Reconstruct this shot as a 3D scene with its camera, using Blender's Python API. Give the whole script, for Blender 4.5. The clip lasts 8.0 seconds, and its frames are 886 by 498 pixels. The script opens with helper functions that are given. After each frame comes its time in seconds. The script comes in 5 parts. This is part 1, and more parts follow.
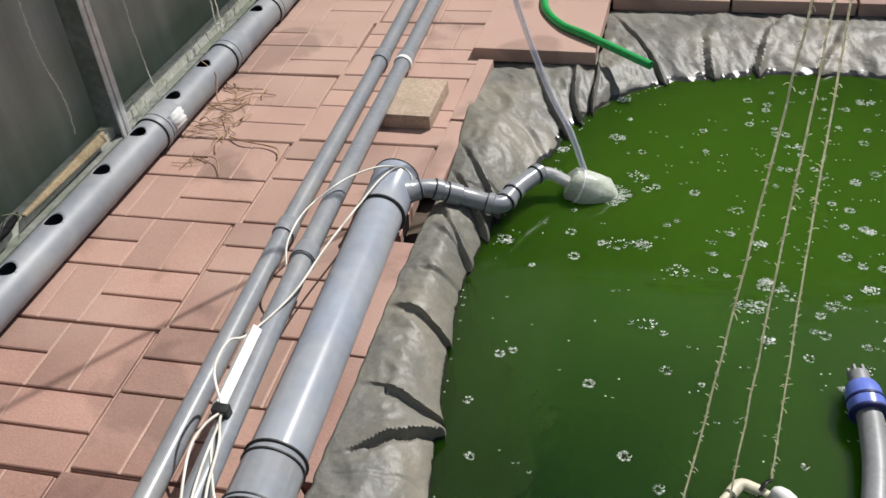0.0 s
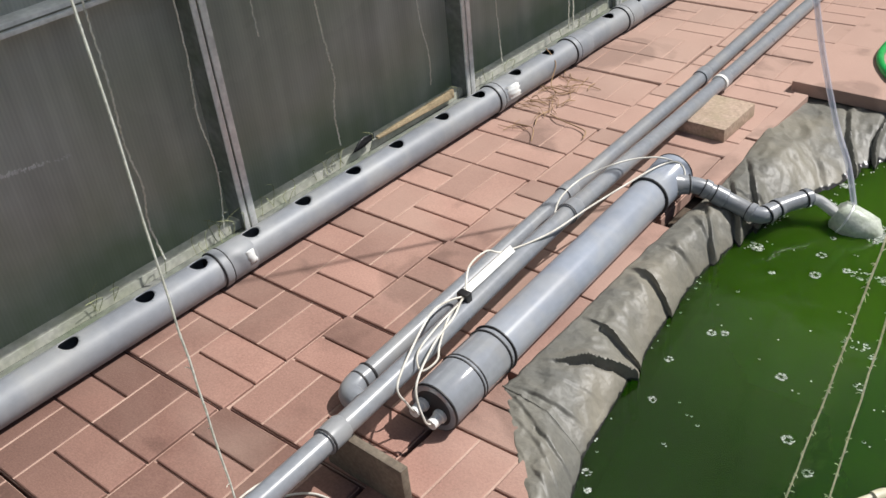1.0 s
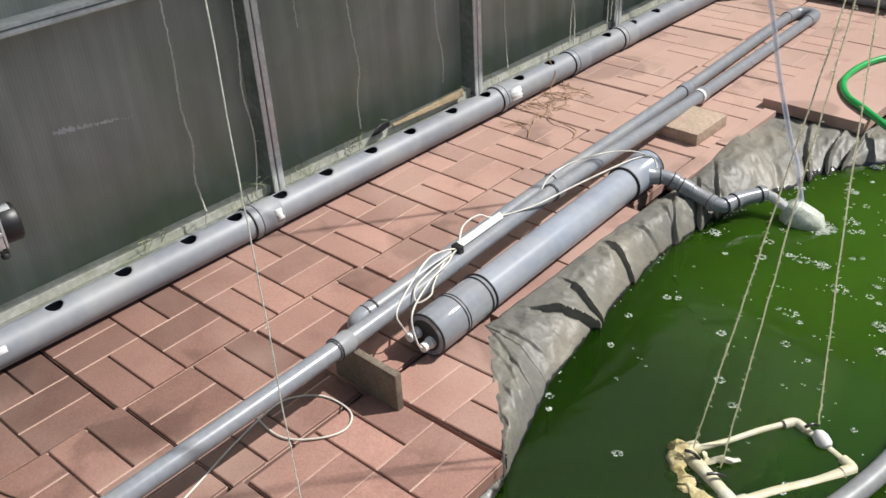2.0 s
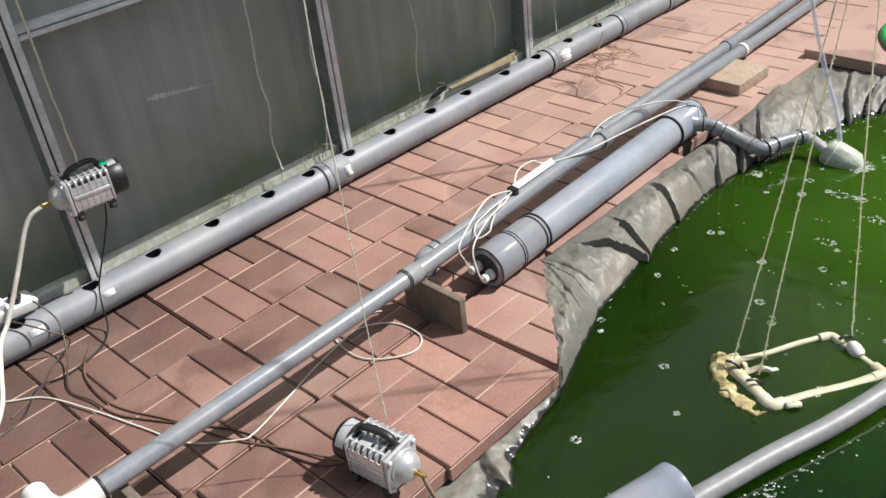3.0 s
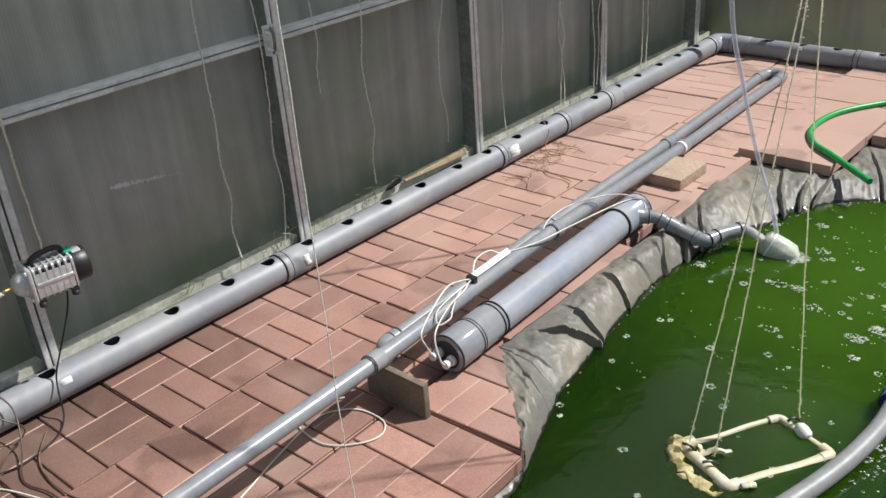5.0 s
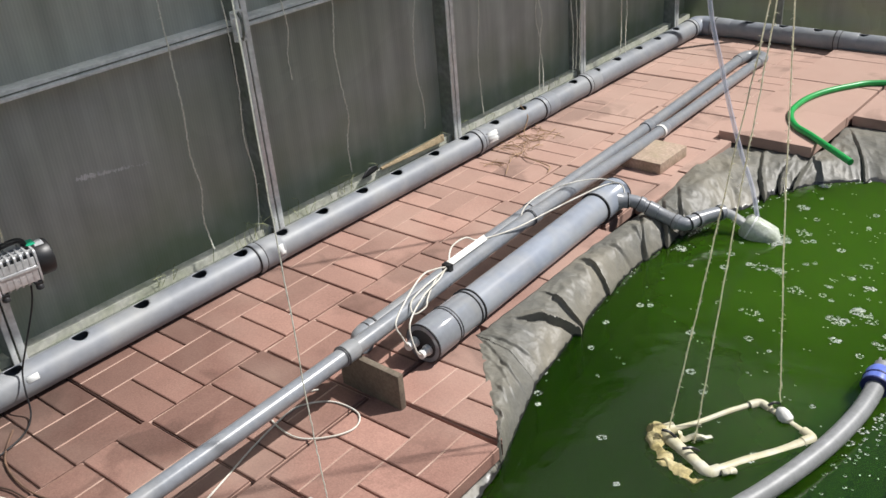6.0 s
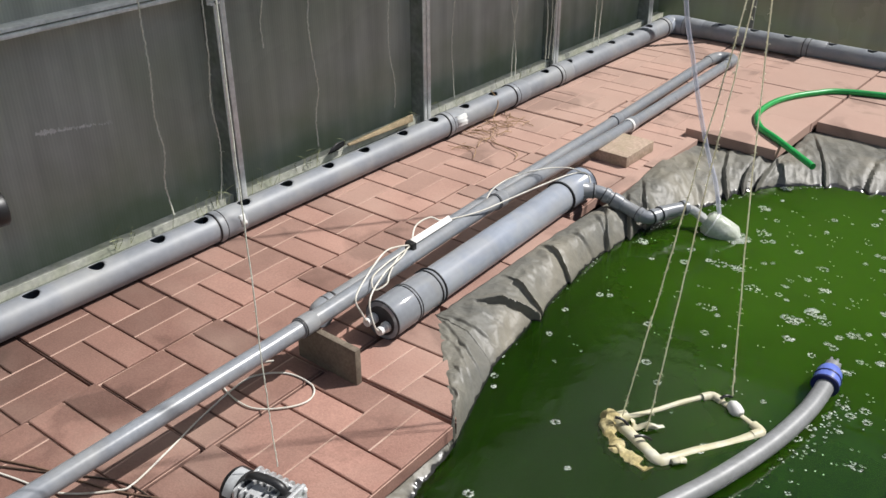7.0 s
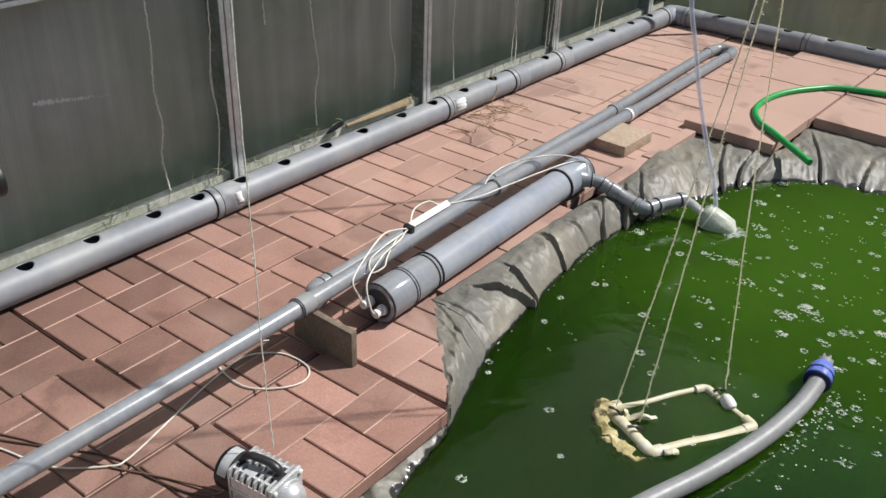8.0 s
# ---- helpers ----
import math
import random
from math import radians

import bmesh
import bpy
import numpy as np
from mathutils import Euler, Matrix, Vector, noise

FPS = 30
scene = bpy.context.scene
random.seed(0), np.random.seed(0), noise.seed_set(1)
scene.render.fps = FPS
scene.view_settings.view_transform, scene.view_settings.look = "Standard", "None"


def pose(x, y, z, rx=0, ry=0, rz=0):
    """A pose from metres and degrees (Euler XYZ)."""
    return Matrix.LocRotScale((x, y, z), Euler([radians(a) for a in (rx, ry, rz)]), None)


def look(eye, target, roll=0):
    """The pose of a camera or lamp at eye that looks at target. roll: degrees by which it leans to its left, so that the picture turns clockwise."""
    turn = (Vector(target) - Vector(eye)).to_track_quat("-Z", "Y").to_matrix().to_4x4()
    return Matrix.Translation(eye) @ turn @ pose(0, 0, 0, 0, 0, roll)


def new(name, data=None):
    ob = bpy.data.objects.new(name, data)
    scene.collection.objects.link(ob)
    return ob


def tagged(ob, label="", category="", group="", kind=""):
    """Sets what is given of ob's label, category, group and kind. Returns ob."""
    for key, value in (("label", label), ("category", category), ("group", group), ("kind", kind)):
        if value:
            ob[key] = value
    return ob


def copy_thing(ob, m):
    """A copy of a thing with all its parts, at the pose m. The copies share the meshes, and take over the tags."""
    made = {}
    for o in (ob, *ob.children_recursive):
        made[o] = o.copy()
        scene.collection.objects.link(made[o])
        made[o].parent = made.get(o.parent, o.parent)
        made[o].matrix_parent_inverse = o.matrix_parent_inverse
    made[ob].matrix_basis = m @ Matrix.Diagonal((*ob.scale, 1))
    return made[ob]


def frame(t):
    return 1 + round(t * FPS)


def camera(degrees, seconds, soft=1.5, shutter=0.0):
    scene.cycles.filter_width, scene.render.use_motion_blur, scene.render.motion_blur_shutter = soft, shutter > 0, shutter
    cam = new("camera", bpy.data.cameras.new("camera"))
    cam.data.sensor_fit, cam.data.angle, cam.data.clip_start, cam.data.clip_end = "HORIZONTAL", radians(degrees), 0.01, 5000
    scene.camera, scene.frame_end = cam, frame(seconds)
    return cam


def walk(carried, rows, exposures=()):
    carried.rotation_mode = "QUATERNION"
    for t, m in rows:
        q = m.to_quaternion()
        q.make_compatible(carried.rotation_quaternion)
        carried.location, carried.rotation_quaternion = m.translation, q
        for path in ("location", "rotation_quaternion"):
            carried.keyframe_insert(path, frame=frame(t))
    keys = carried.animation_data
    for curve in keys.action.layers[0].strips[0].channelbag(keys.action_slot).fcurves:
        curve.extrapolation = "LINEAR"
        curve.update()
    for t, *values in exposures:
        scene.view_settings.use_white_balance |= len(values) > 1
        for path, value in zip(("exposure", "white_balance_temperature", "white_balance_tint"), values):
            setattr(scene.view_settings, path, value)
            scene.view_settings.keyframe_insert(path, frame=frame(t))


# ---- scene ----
cam = camera(51.7, 8.0)
PATH = [
    (0, (1.492, -0.076, 1.372), (1.012, 1.425, 0.14), -5.6),
    (0.5, (1.74, -0.193, 1.389), (0.721, 1.083, 0.234), -9.0),
    (1, (1.876, -0.372, 1.449), (0.737, 0.828, 0.326), -6.0),
    (1.5, (2.041, -0.569, 1.492), (0.837, 0.575, 0.378), -2.5),
    (1.7, (2.099, -0.609, 1.504), (0.903, 0.592, 0.441), -1.7),
    (2.8, (2.388, -0.856, 1.545), (1.184, 0.283, 0.426), -8.1),
    (3, (2.384, -0.876, 1.534), (1.123, 0.235, 0.45), -7.1),
    (3.5, (2.355, -0.931, 1.55), (1.12, 0.249, 0.51), -3.8),
    (4, (2.367, -0.958, 1.539), (1.207, 0.364, 0.588), -2.1),
    (4.5, (2.376, -0.976, 1.561), (1.183, 0.339, 0.64), -3.2),
    (5.8, (2.375, -0.934, 1.556), (1.157, 0.342, 0.611), -5.3),
    (6, (2.376, -0.916, 1.527), (1.183, 0.384, 0.584), -4.9),
    (6.5, (2.374, -0.917, 1.514), (1.239, 0.422, 0.556), -2.9),
    (7, (2.367, -0.927, 1.494), (1.249, 0.42, 0.527), -0.3),
    (7.5, (2.36, -0.934, 1.501), (1.251, 0.418, 0.53), 1.3),
    (8, (2.336, -0.942, 1.498), (1.253, 0.409, 0.497), 2.0),
]
walk(cam, [(t, look(eye, target, roll)) for t, eye, target, roll in PATH], exposures=[(0, 0.33), (1, 0.42), (2.8, 0.56), (4.0, 0.52), (6, 0.50), (8, 0.40)])

# ---- world, sun ----
SUN_DIR = Vector((0.5, 0.62, 1.0)).normalized()
world = bpy.data.worlds.new("world")
scene.world = world
world.use_nodes = True
wn = world.node_tree.nodes
sky = wn.new("ShaderNodeTexSky")
sky.sky_type = "NISHITA"
sky.sun_disc = False
sky.sun_elevation = math.asin(SUN_DIR.z)
sky.sun_rotation = math.atan2(SUN_DIR.x, SUN_DIR.y)
bg = wn["Background"]
world.node_tree.links.new(sky.outputs[0], bg.inputs[0])
bg.inputs[1].default_value = 0.08
sun_lamp = new("sun", bpy.data.lights.new("sun", "SUN"))
sun_lamp.data.energy = 4.4
sun_lamp.data.angle = radians(0.6)
sun_lamp.data.color = (1.0, 0.972, 0.94)
sun_lamp.matrix_basis = look(SUN_DIR * 6, (0, 0, 0))


# ---- materials ----
def material(name, colour, rough=0.6, metal=0.0, spec=0.5, second=None, scale=8.0, fine=60.0, grain=0.12, bump=0.0,
             bump_scale=80.0, random_tone=0.0, island=0.0, dust=None, dust_scale=3.0, dust_amount=0.5, placed=False):
    m = bpy.data.materials.new(name)
    m.use_nodes = True
    nt = m.node_tree
    n, l = nt.nodes, nt.links
    b = n["Principled BSDF"]
    b.inputs["Metallic"].default_value = metal
    b.inputs["Specular IOR Level"].default_value = spec
    co = n.new("ShaderNodeTexCoord")
    where = n.new("ShaderNodeNewGeometry").outputs["Position"] if placed else co.outputs["Object"]

    def nz(s, detail=4.0, dist=0.0):
        x = n.new("ShaderNodeTexNoise")
        x.inputs["Scale"].default_value = s
        x.inputs["Detail"].default_value = detail
        x.inputs["Distortion"].default_value = dist
        l.new(where, x.inputs["Vector"])
        return x

    def ramp(src, lo, hi):
        r = n.new("ShaderNodeMapRange")
        r.inputs[1].default_value, r.inputs[2].default_value = lo, hi
        l.new(src, r.inputs[0])
        return r.outputs[0]

    def mix(fac, a, c, kind="MIX"):
        x = n.new("ShaderNodeMix")
        x.data_type, x.blend_type = "RGBA", kind
        for sock, v in ((x.inputs[0], fac), (x.inputs[6], a), (x.inputs[7], c)):
            if hasattr(v, "is_linked"):
                l.new(v, sock)
            else:
                sock.default_value = v if isinstance(v, float) else (*v, 1)
        return x.outputs[2]

    second = second or tuple(c * 0.78 for c in colour)
    big = nz(scale, 5.0, 0.4)
    out = mix(ramp(big.outputs[0], 0.35, 0.68), tuple(colour), tuple(second))
    fin = nz(fine, 3.0)
    shade = n.new("ShaderNodeMapRange")
    shade.inputs[3].default_value, shade.inputs[4].default_value = 1 - grain, 1 + grain
    shade.inputs[1].default_value, shade.inputs[2].default_value = 0.3, 0.7
    l.new(fin.outputs[0], shade.inputs[0])
    val = shade.outputs[0]
    if random_tone or island:
        info = n.new("ShaderNodeObjectInfo" if random_tone else "ShaderNodeNewGeometry")
        src = info.outputs["Random"] if random_tone else info.outputs["Random Per Island"]
        amt = random_tone or island
        r = n.new("ShaderNodeMapRange")
        r.inputs[3].default_value, r.inputs[4].default_value = 1 - amt, 1 + amt
        l.new(src, r.inputs[0])
        mu = n.new("ShaderNodeMath")
        mu.operation = "MULTIPLY"
        l.new(val, mu.inputs[0])
        l.new(r.outputs[0], mu.inputs[1])
        val = mu.outputs[0]
        if random_tone and island:
            g = n.new("ShaderNodeNewGeometry")
            r2 = n.new("ShaderNodeMapRange")
            r2.inputs[3].default_value, r2.inputs[4].default_value = 1 - island, 1 + island
            l.new(g.outputs["Random Per Island"], r2.inputs[0])
            mu2 = n.new("ShaderNodeMath")
            mu2.operation = "MULTIPLY"
            l.new(val, mu2.inputs[0])
            l.new(r2.outputs[0], mu2.inputs[1])
            val = mu2.outputs[0]
    comb = n.new("ShaderNodeCombineColor")
    for i in range(3):
        l.new(val, comb.inputs[i])
    out = mix(1.0, out, comb.outputs[0], "MULTIPLY")
    rough_sock = None
    if dust:
        dn = nz(dust_scale, 6.0, 0.6)
        dn2 = ramp(dn.outputs[0], 0.45, 0.7)
        f = n.new("ShaderNodeMath")
        f.operation = "MULTIPLY"
        f.inputs[1].default_value = dust_amount
        l.new(dn2, f.inputs[0])
        out = mix(f.outputs[0], out, tuple(dust))
    l.new(out, b.inputs["Base Color"])
    rr = n.new("ShaderNodeMapRange")
    rr.inputs[3].default_value, rr.inputs[4].default_value = max(0.02, rough - 0.1), min(1, rough + 0.12)
    l.new(big.outputs[0], rr.inputs[0])
    l.new(rr.outputs[0], b.inputs["Roughness"])
    if bump:
        bp = n.new("ShaderNodeBump")
        bp.inputs["Strength"].default_value = bump
        bp.inputs["Distance"].default_value = 0.004
        bn = nz(bump_scale, 5.0)
        l.new(bn.outputs[0], bp.inputs["Height"])
        l.new(bp.outputs[0], b.inputs["Normal"])
    return m


M_SLAB = material("red_concrete", (0.318, 0.184, 0.146), 0.8, second=(0.222, 0.119, 0.094), scale=2.6, fine=170.0, grain=0.13,
                  bump=0.25, bump_scale=240.0, random_tone=0.13, island=0.23, dust=(0.37, 0.265, 0.215), dust_scale=2.2, dust_amount=0.5, spec=0.25, placed=True)


def dim_near_dry_far(m):
    """Dimmer light near the door is painted darker; far end paler, dustier; ragged change."""
    n, l = m.node_tree.nodes, m.node_tree.links
    b = n["Principled BSDF"]
    old = b.inputs["Base Color"].links[0].from_socket
    pos = n.new("ShaderNodeNewGeometry")
    sep = n.new("ShaderNodeSeparateXYZ")
    l.new(pos.outputs["Position"], sep.inputs[0])
    nz = n.new("ShaderNodeTexNoise")
    nz.inputs["Scale"].default_value = 2.4
    nz.inputs["Detail"].default_value = 6
    l.new(pos.outputs["Position"], nz.inputs["Vector"])
    add = n.new("ShaderNodeMath")
    add.operation = "MULTIPLY_ADD"
    add.inputs[1].default_value = 1.6
    l.new(nz.outputs[0], add.inputs[0])
    l.new(sep.outputs[1], add.inputs[2])
    mr = n.new("ShaderNodeMapRange")
    mr.inputs[1].default_value, mr.inputs[2].default_value = 1.1, 3.4
    mr.inputs[3].default_value, mr.inputs[4].default_value = 0.0, 0.62
    l.new(add.outputs[0], mr.inputs[0])
    mx = n.new("ShaderNodeMix")
    mx.data_type = "RGBA"
    l.new(mr.outputs[0], mx.inputs[0])
    l.new(old, mx.inputs[6])
    mx.inputs[7].default_value = (0.46, 0.325, 0.268, 1)
    # wet: weaker light at the near left, multiplied into the slab colour
    wet = n.new("ShaderNodeMapRange")
    wet.inputs[1].default_value, wet.inputs[2].default_value = 0.6, 2.15
    wet.inputs[3].default_value, wet.inputs[4].default_value = 0.45, 1.0
    side = n.new("ShaderNodeMath")
    side.operation = "MULTIPLY_ADD"
    side.inputs[1].default_value = 1.1
    l.new(sep.outputs[0], side.inputs[0])
    l.new(add.outputs[0], side.inputs[2])
    l.new(side.outputs[0], wet.inputs[0])
    dimmed = n.new("ShaderNodeVectorMath")
    dimmed.operation = "SCALE"
    l.new(mx.outputs[2], dimmed.inputs[0])
    l.new(wet.outputs[0], dimmed.inputs["Scale"])
    # blotches of old spilt water, dark with a clear edge
    blot = n.new("ShaderNodeTexNoise")
    blot.inputs["Scale"].default_value = 3.1
    blot.inputs["Detail"].default_value = 7
    blot.inputs["Distortion"].default_value = 0.5
    l.new(pos.outputs["Position"], blot.inputs["Vector"])
    edge = n.new("ShaderNodeMapRange")
    edge.inputs[1].default_value, edge.inputs[2].default_value = 0.56, 0.62
    edge.inputs[3].default_value, edge.inputs[4].default_value = 1.0, 0.74
    l.new(blot.outputs[0], edge.inputs[0])
    spilt = n.new("ShaderNodeVectorMath")
    spilt.operation = "SCALE"
    l.new(dimmed.outputs[0], spilt.inputs[0])
    l.new(edge.outputs[0], spilt.inputs["Scale"])
    l.new(spilt.outputs[0], b.inputs["Base Color"])


dim_near_dry_far(M_SLAB)
M_EARTH = material("earth", (0.09, 0.065, 0.045), 0.95, scale=6, bump=0.6, bump_scale=60)
M_SAND = material("sand_in_grooves", (0.44, 0.30, 0.24), 0.95, second=(0.32, 0.20, 0.155), scale=6, fine=200, grain=0.15, placed=True)
M_PVC = material("grey_pvc", (0.275, 0.305, 0.36), 0.22, second=(0.228, 0.252, 0.30), scale=5.0, fine=40.0, grain=0.05,
                 dust=(0.38, 0.37, 0.34), dust_scale=7.0, dust_amount=0.4, bump=0.03, bump_scale=120)
M_PVC_GUTTER = material("matt_grey_pvc", (0.218, 0.234, 0.26), 0.50, second=(0.175, 0.188, 0.208), scale=3.0, fine=40.0, grain=0.06,
                        dust=(0.33, 0.33, 0.31), dust_scale=6.0, dust_amount=0.45, bump=0.03, bump_scale=120, placed=True)
M_PVC_DULL = material("weathered_grey_pvc", (0.215, 0.229, 0.252), 0.30, second=(0.175, 0.187, 0.205), scale=9.0, fine=60.0, grain=0.09,
                      dust=(0.36, 0.35, 0.33), dust_scale=9.0, dust_amount=0.35, bump=0.05, bump_scale=90)
M_RUBBER = material("black_rubber", (0.02, 0.02, 0.022), 0.55)
M_LINER = material("pond_liner", (0.118, 0.117, 0.104), 0.50, second=(0.158, 0.152, 0.128), scale=5.0, fine=90.0, grain=0.12,
                   bump=0.5, bump_scale=75, dust=(0.25, 0.225, 0.172), dust_scale=3.4, dust_amount=0.6)


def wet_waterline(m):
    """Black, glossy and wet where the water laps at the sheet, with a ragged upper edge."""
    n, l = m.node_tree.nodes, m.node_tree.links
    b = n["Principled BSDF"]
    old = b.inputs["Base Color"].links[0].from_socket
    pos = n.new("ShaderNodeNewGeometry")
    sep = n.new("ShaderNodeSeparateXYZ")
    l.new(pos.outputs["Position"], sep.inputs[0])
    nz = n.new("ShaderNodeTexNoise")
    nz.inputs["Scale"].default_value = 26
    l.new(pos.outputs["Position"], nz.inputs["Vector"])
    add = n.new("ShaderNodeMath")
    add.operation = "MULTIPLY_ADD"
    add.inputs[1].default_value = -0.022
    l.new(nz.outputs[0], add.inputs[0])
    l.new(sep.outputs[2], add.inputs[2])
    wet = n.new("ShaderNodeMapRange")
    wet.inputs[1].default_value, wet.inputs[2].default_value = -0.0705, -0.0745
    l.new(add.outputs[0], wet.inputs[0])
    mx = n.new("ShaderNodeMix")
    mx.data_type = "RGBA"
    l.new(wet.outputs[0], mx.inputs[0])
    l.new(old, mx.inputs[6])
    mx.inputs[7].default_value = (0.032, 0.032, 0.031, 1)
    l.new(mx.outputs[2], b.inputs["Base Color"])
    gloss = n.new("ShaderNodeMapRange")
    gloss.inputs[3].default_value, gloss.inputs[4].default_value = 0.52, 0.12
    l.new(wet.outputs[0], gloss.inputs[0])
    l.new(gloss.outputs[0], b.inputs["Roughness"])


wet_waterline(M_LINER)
M_WALL = material("cloudy_polycarbonate", (0.64, 0.635, 0.58), 0.24, second=(0.56, 0.565, 0.50), scale=1.1, fine=9.0, grain=0.05,
                  dust=(0.42, 0.45, 0.34), dust_scale=1.3, dust_amount=0.45)


def stain_wall(m):
    """Green growth creeping up from the foot of the sheet, ragged by noise."""
    n, l = m.node_tree.nodes, m.node_tree.links
    b = n["Principled BSDF"]
    old = b.inputs["Base Color"].links[0].from_socket
    co = n.new("ShaderNodeTexCoord")
    sep = n.new("ShaderNodeSeparateXYZ")
    l.new(co.outputs["Object"], sep.inputs[0])
    nz = n.new("ShaderNodeTexNoise")
    nz.inputs["Scale"].default_value = 5.0
    nz.inputs["Detail"].default_value = 6.0
    l.new(co.outputs["Object"], nz.inputs["Vector"])
    up = n.new("ShaderNodeMapRange")
    up.inputs[1].default_value, up.inputs[2].default_value = 0.55, 0.02
    l.new(sep.outputs[2], up.inputs[0])
    mul = n.new("ShaderNodeMath")
    mul.operation = "MULTIPLY"
    l.new(up.outputs[0], mul.inputs[0])
    l.new(nz.outputs[0], mul.inputs[1])
    sharp = n.new("ShaderNodeMapRange")
    sharp.inputs[1].default_value, sharp.inputs[2].default_value = 0.12, 0.5
    sharp.inputs[4].default_value = 0.62
    l.new(mul.outputs[0], sharp.inputs[0])
    mx = n.new("ShaderNodeMix")
    mx.data_type = "RGBA"
    l.new(sharp.outputs[0], mx.inputs[0])
    l.new(old, mx.inputs[6])
    mx.inputs[7].default_value = (0.27, 0.34, 0.17, 1)
    l.new(mx.outputs[2], b.inputs["Base Color"])




def flute_wall(m):
    """Upright hollow flutes of the sheet, and thin streaks of dirt that have run down it."""
    n, l = m.node_tree.nodes, m.node_tree.links
    b = n["Principled BSDF"]
    old = b.inputs["Base Color"].links[0].from_socket
    pos = n.new("ShaderNodeNewGeometry")
    along = n.new("ShaderNodeVectorMath")
    along.operation = "DOT_PRODUCT"
    along.inputs[1].default_value = (1, 1, 0)
    l.new(pos.outputs["Position"], along.inputs[0])
    turn = n.new("ShaderNodeMath")
    turn.operation = "MULTIPLY"
    turn.inputs[1].default_value = 2 * math.pi / 0.0105
    l.new(along.outputs["Value"], turn.inputs[0])
    wave = n.new("ShaderNodeMath")
    wave.operation = "SINE"
    l.new(turn.outputs[0], wave.inputs[0])
    stretch = n.new("ShaderNodeVectorMath")
    stretch.operation = "MULTIPLY"
    stretch.inputs[1].default_value = (16, 16, 0.9)
    l.new(pos.outputs["Position"], stretch.inputs[0])
    streak = n.new("ShaderNodeTexNoise")
    streak.inputs["Scale"].default_value = 1.0
    streak.inputs["Detail"].default_value = 5.0
    l.new(stretch.outputs[0], streak.inputs["Vector"])
    tone = n.new("ShaderNodeMapRange")
    tone.inputs[1].default_value, tone.inputs[2].default_value = 0.35, 0.7
    tone.inputs[3].default_value, tone.inputs[4].default_value = 1.08, 0.80
    l.new(streak.outputs[0], tone.inputs[0])
    both = n.new("ShaderNodeMath")
    both.operation = "MULTIPLY_ADD"
    both.inputs[1].default_value = 0.035
    l.new(wave.outputs[0], both.inputs[0])
    l.new(tone.outputs[0], both.inputs[2])
    scale = n.new("ShaderNodeVectorMath")
    scale.operation = "SCALE"
    l.new(old, scale.inputs[0])
    l.new(both.outputs[0], scale.inputs["Scale"])
    l.new(scale.outputs[0], b.inputs["Base Color"])
    bp = n.new("ShaderNodeBump")
    bp.inputs["Strength"].default_value = 0.10
    bp.inputs["Distance"].default_value = 0.001
    l.new(wave.outputs[0], bp.inputs["Height"])
    l.new(bp.outputs[0], b.inputs["Normal"])


flute_wall(M_WALL)
stain_wall(M_WALL)


def let_light_through(m, share):
    n, l = m.node_tree.nodes, m.node_tree.links
    b = n["Principled BSDF"]
    t = n.new("ShaderNodeBsdfTranslucent")
    l.new(b.inputs["Base Color"].links[0].from_socket, t.inputs[0])
    mx = n.new("ShaderNodeMixShader")
    mx.inputs[0].default_value = share
    l.new(b.outputs[0], mx.inputs[1])
    l.new(t.outputs[0], mx.inputs[2])
    l.new(mx.outputs[0], n["Material Output"].inputs[0])


let_light_through(M_WALL, 0.5)
# darker copy of the wall sheet, with the end wall's shade in its colour
M_WALL_END = material("shade_darkened_sheet", (0.25, 0.25, 0.235), 0.28, second=(0.20, 0.205, 0.18), scale=1.1, fine=9.0, grain=0.05,
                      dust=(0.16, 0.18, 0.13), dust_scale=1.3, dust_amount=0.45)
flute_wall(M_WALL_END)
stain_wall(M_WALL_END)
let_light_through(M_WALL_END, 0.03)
# for the added overhead sheet that passes soft light down to the wall
M_SHADE_SHEET = material("unseen_shade_sheet", (0.80, 0.80, 0.77), 0.6, second=(0.72, 0.72, 0.68), scale=3, fine=30, grain=0.06)
let_light_through(M_SHADE_SHEET, 0.85)
M_WEED = material("dry_weed", (0.36, 0.36, 0.20), 0.8, second=(0.22, 0.25, 0.12), scale=14, fine=80, grain=0.3)
M_ALGAE = material("algae_film", (0.26, 0.30, 0.13), 0.8, second=(0.07, 0.10, 0.04), scale=14, fine=80, grain=0.3)
M_STEEL = material("galvanised_steel", (0.80, 0.81, 0.79), 0.34, metal=0.1, second=(0.60, 0.61, 0.59), scale=14, fine=70, grain=0.1)
M_STRIP = material("chalky_metal_strip", (0.66, 0.65, 0.58), 0.7, second=(0.50, 0.51, 0.42), scale=12, fine=60, grain=0.15, dust=(0.30, 0.34, 0.18), dust_scale=7, dust_amount=0.4)
# dark copy of the steel; webs and rail groove carry shade in this colour
M_STEEL_BACK = material("dark_galvanised_steel", (0.20, 0.205, 0.19), 0.6, metal=0.2, second=(0.12, 0.14, 0.10), scale=8, fine=50, grain=0.2)
M_WOOD = material("weathered_board", (0.165, 0.135, 0.10), 0.8, second=(0.12, 0.095, 0.07), scale=18, fine=120, grain=0.2, bump=0.3, bump_scale=90)
M_WOOD_PALE = material("pale_wood", (0.46, 0.36, 0.22), 0.75, second=(0.33, 0.25, 0.15), scale=20, fine=110, grain=0.18, bump=0.2)
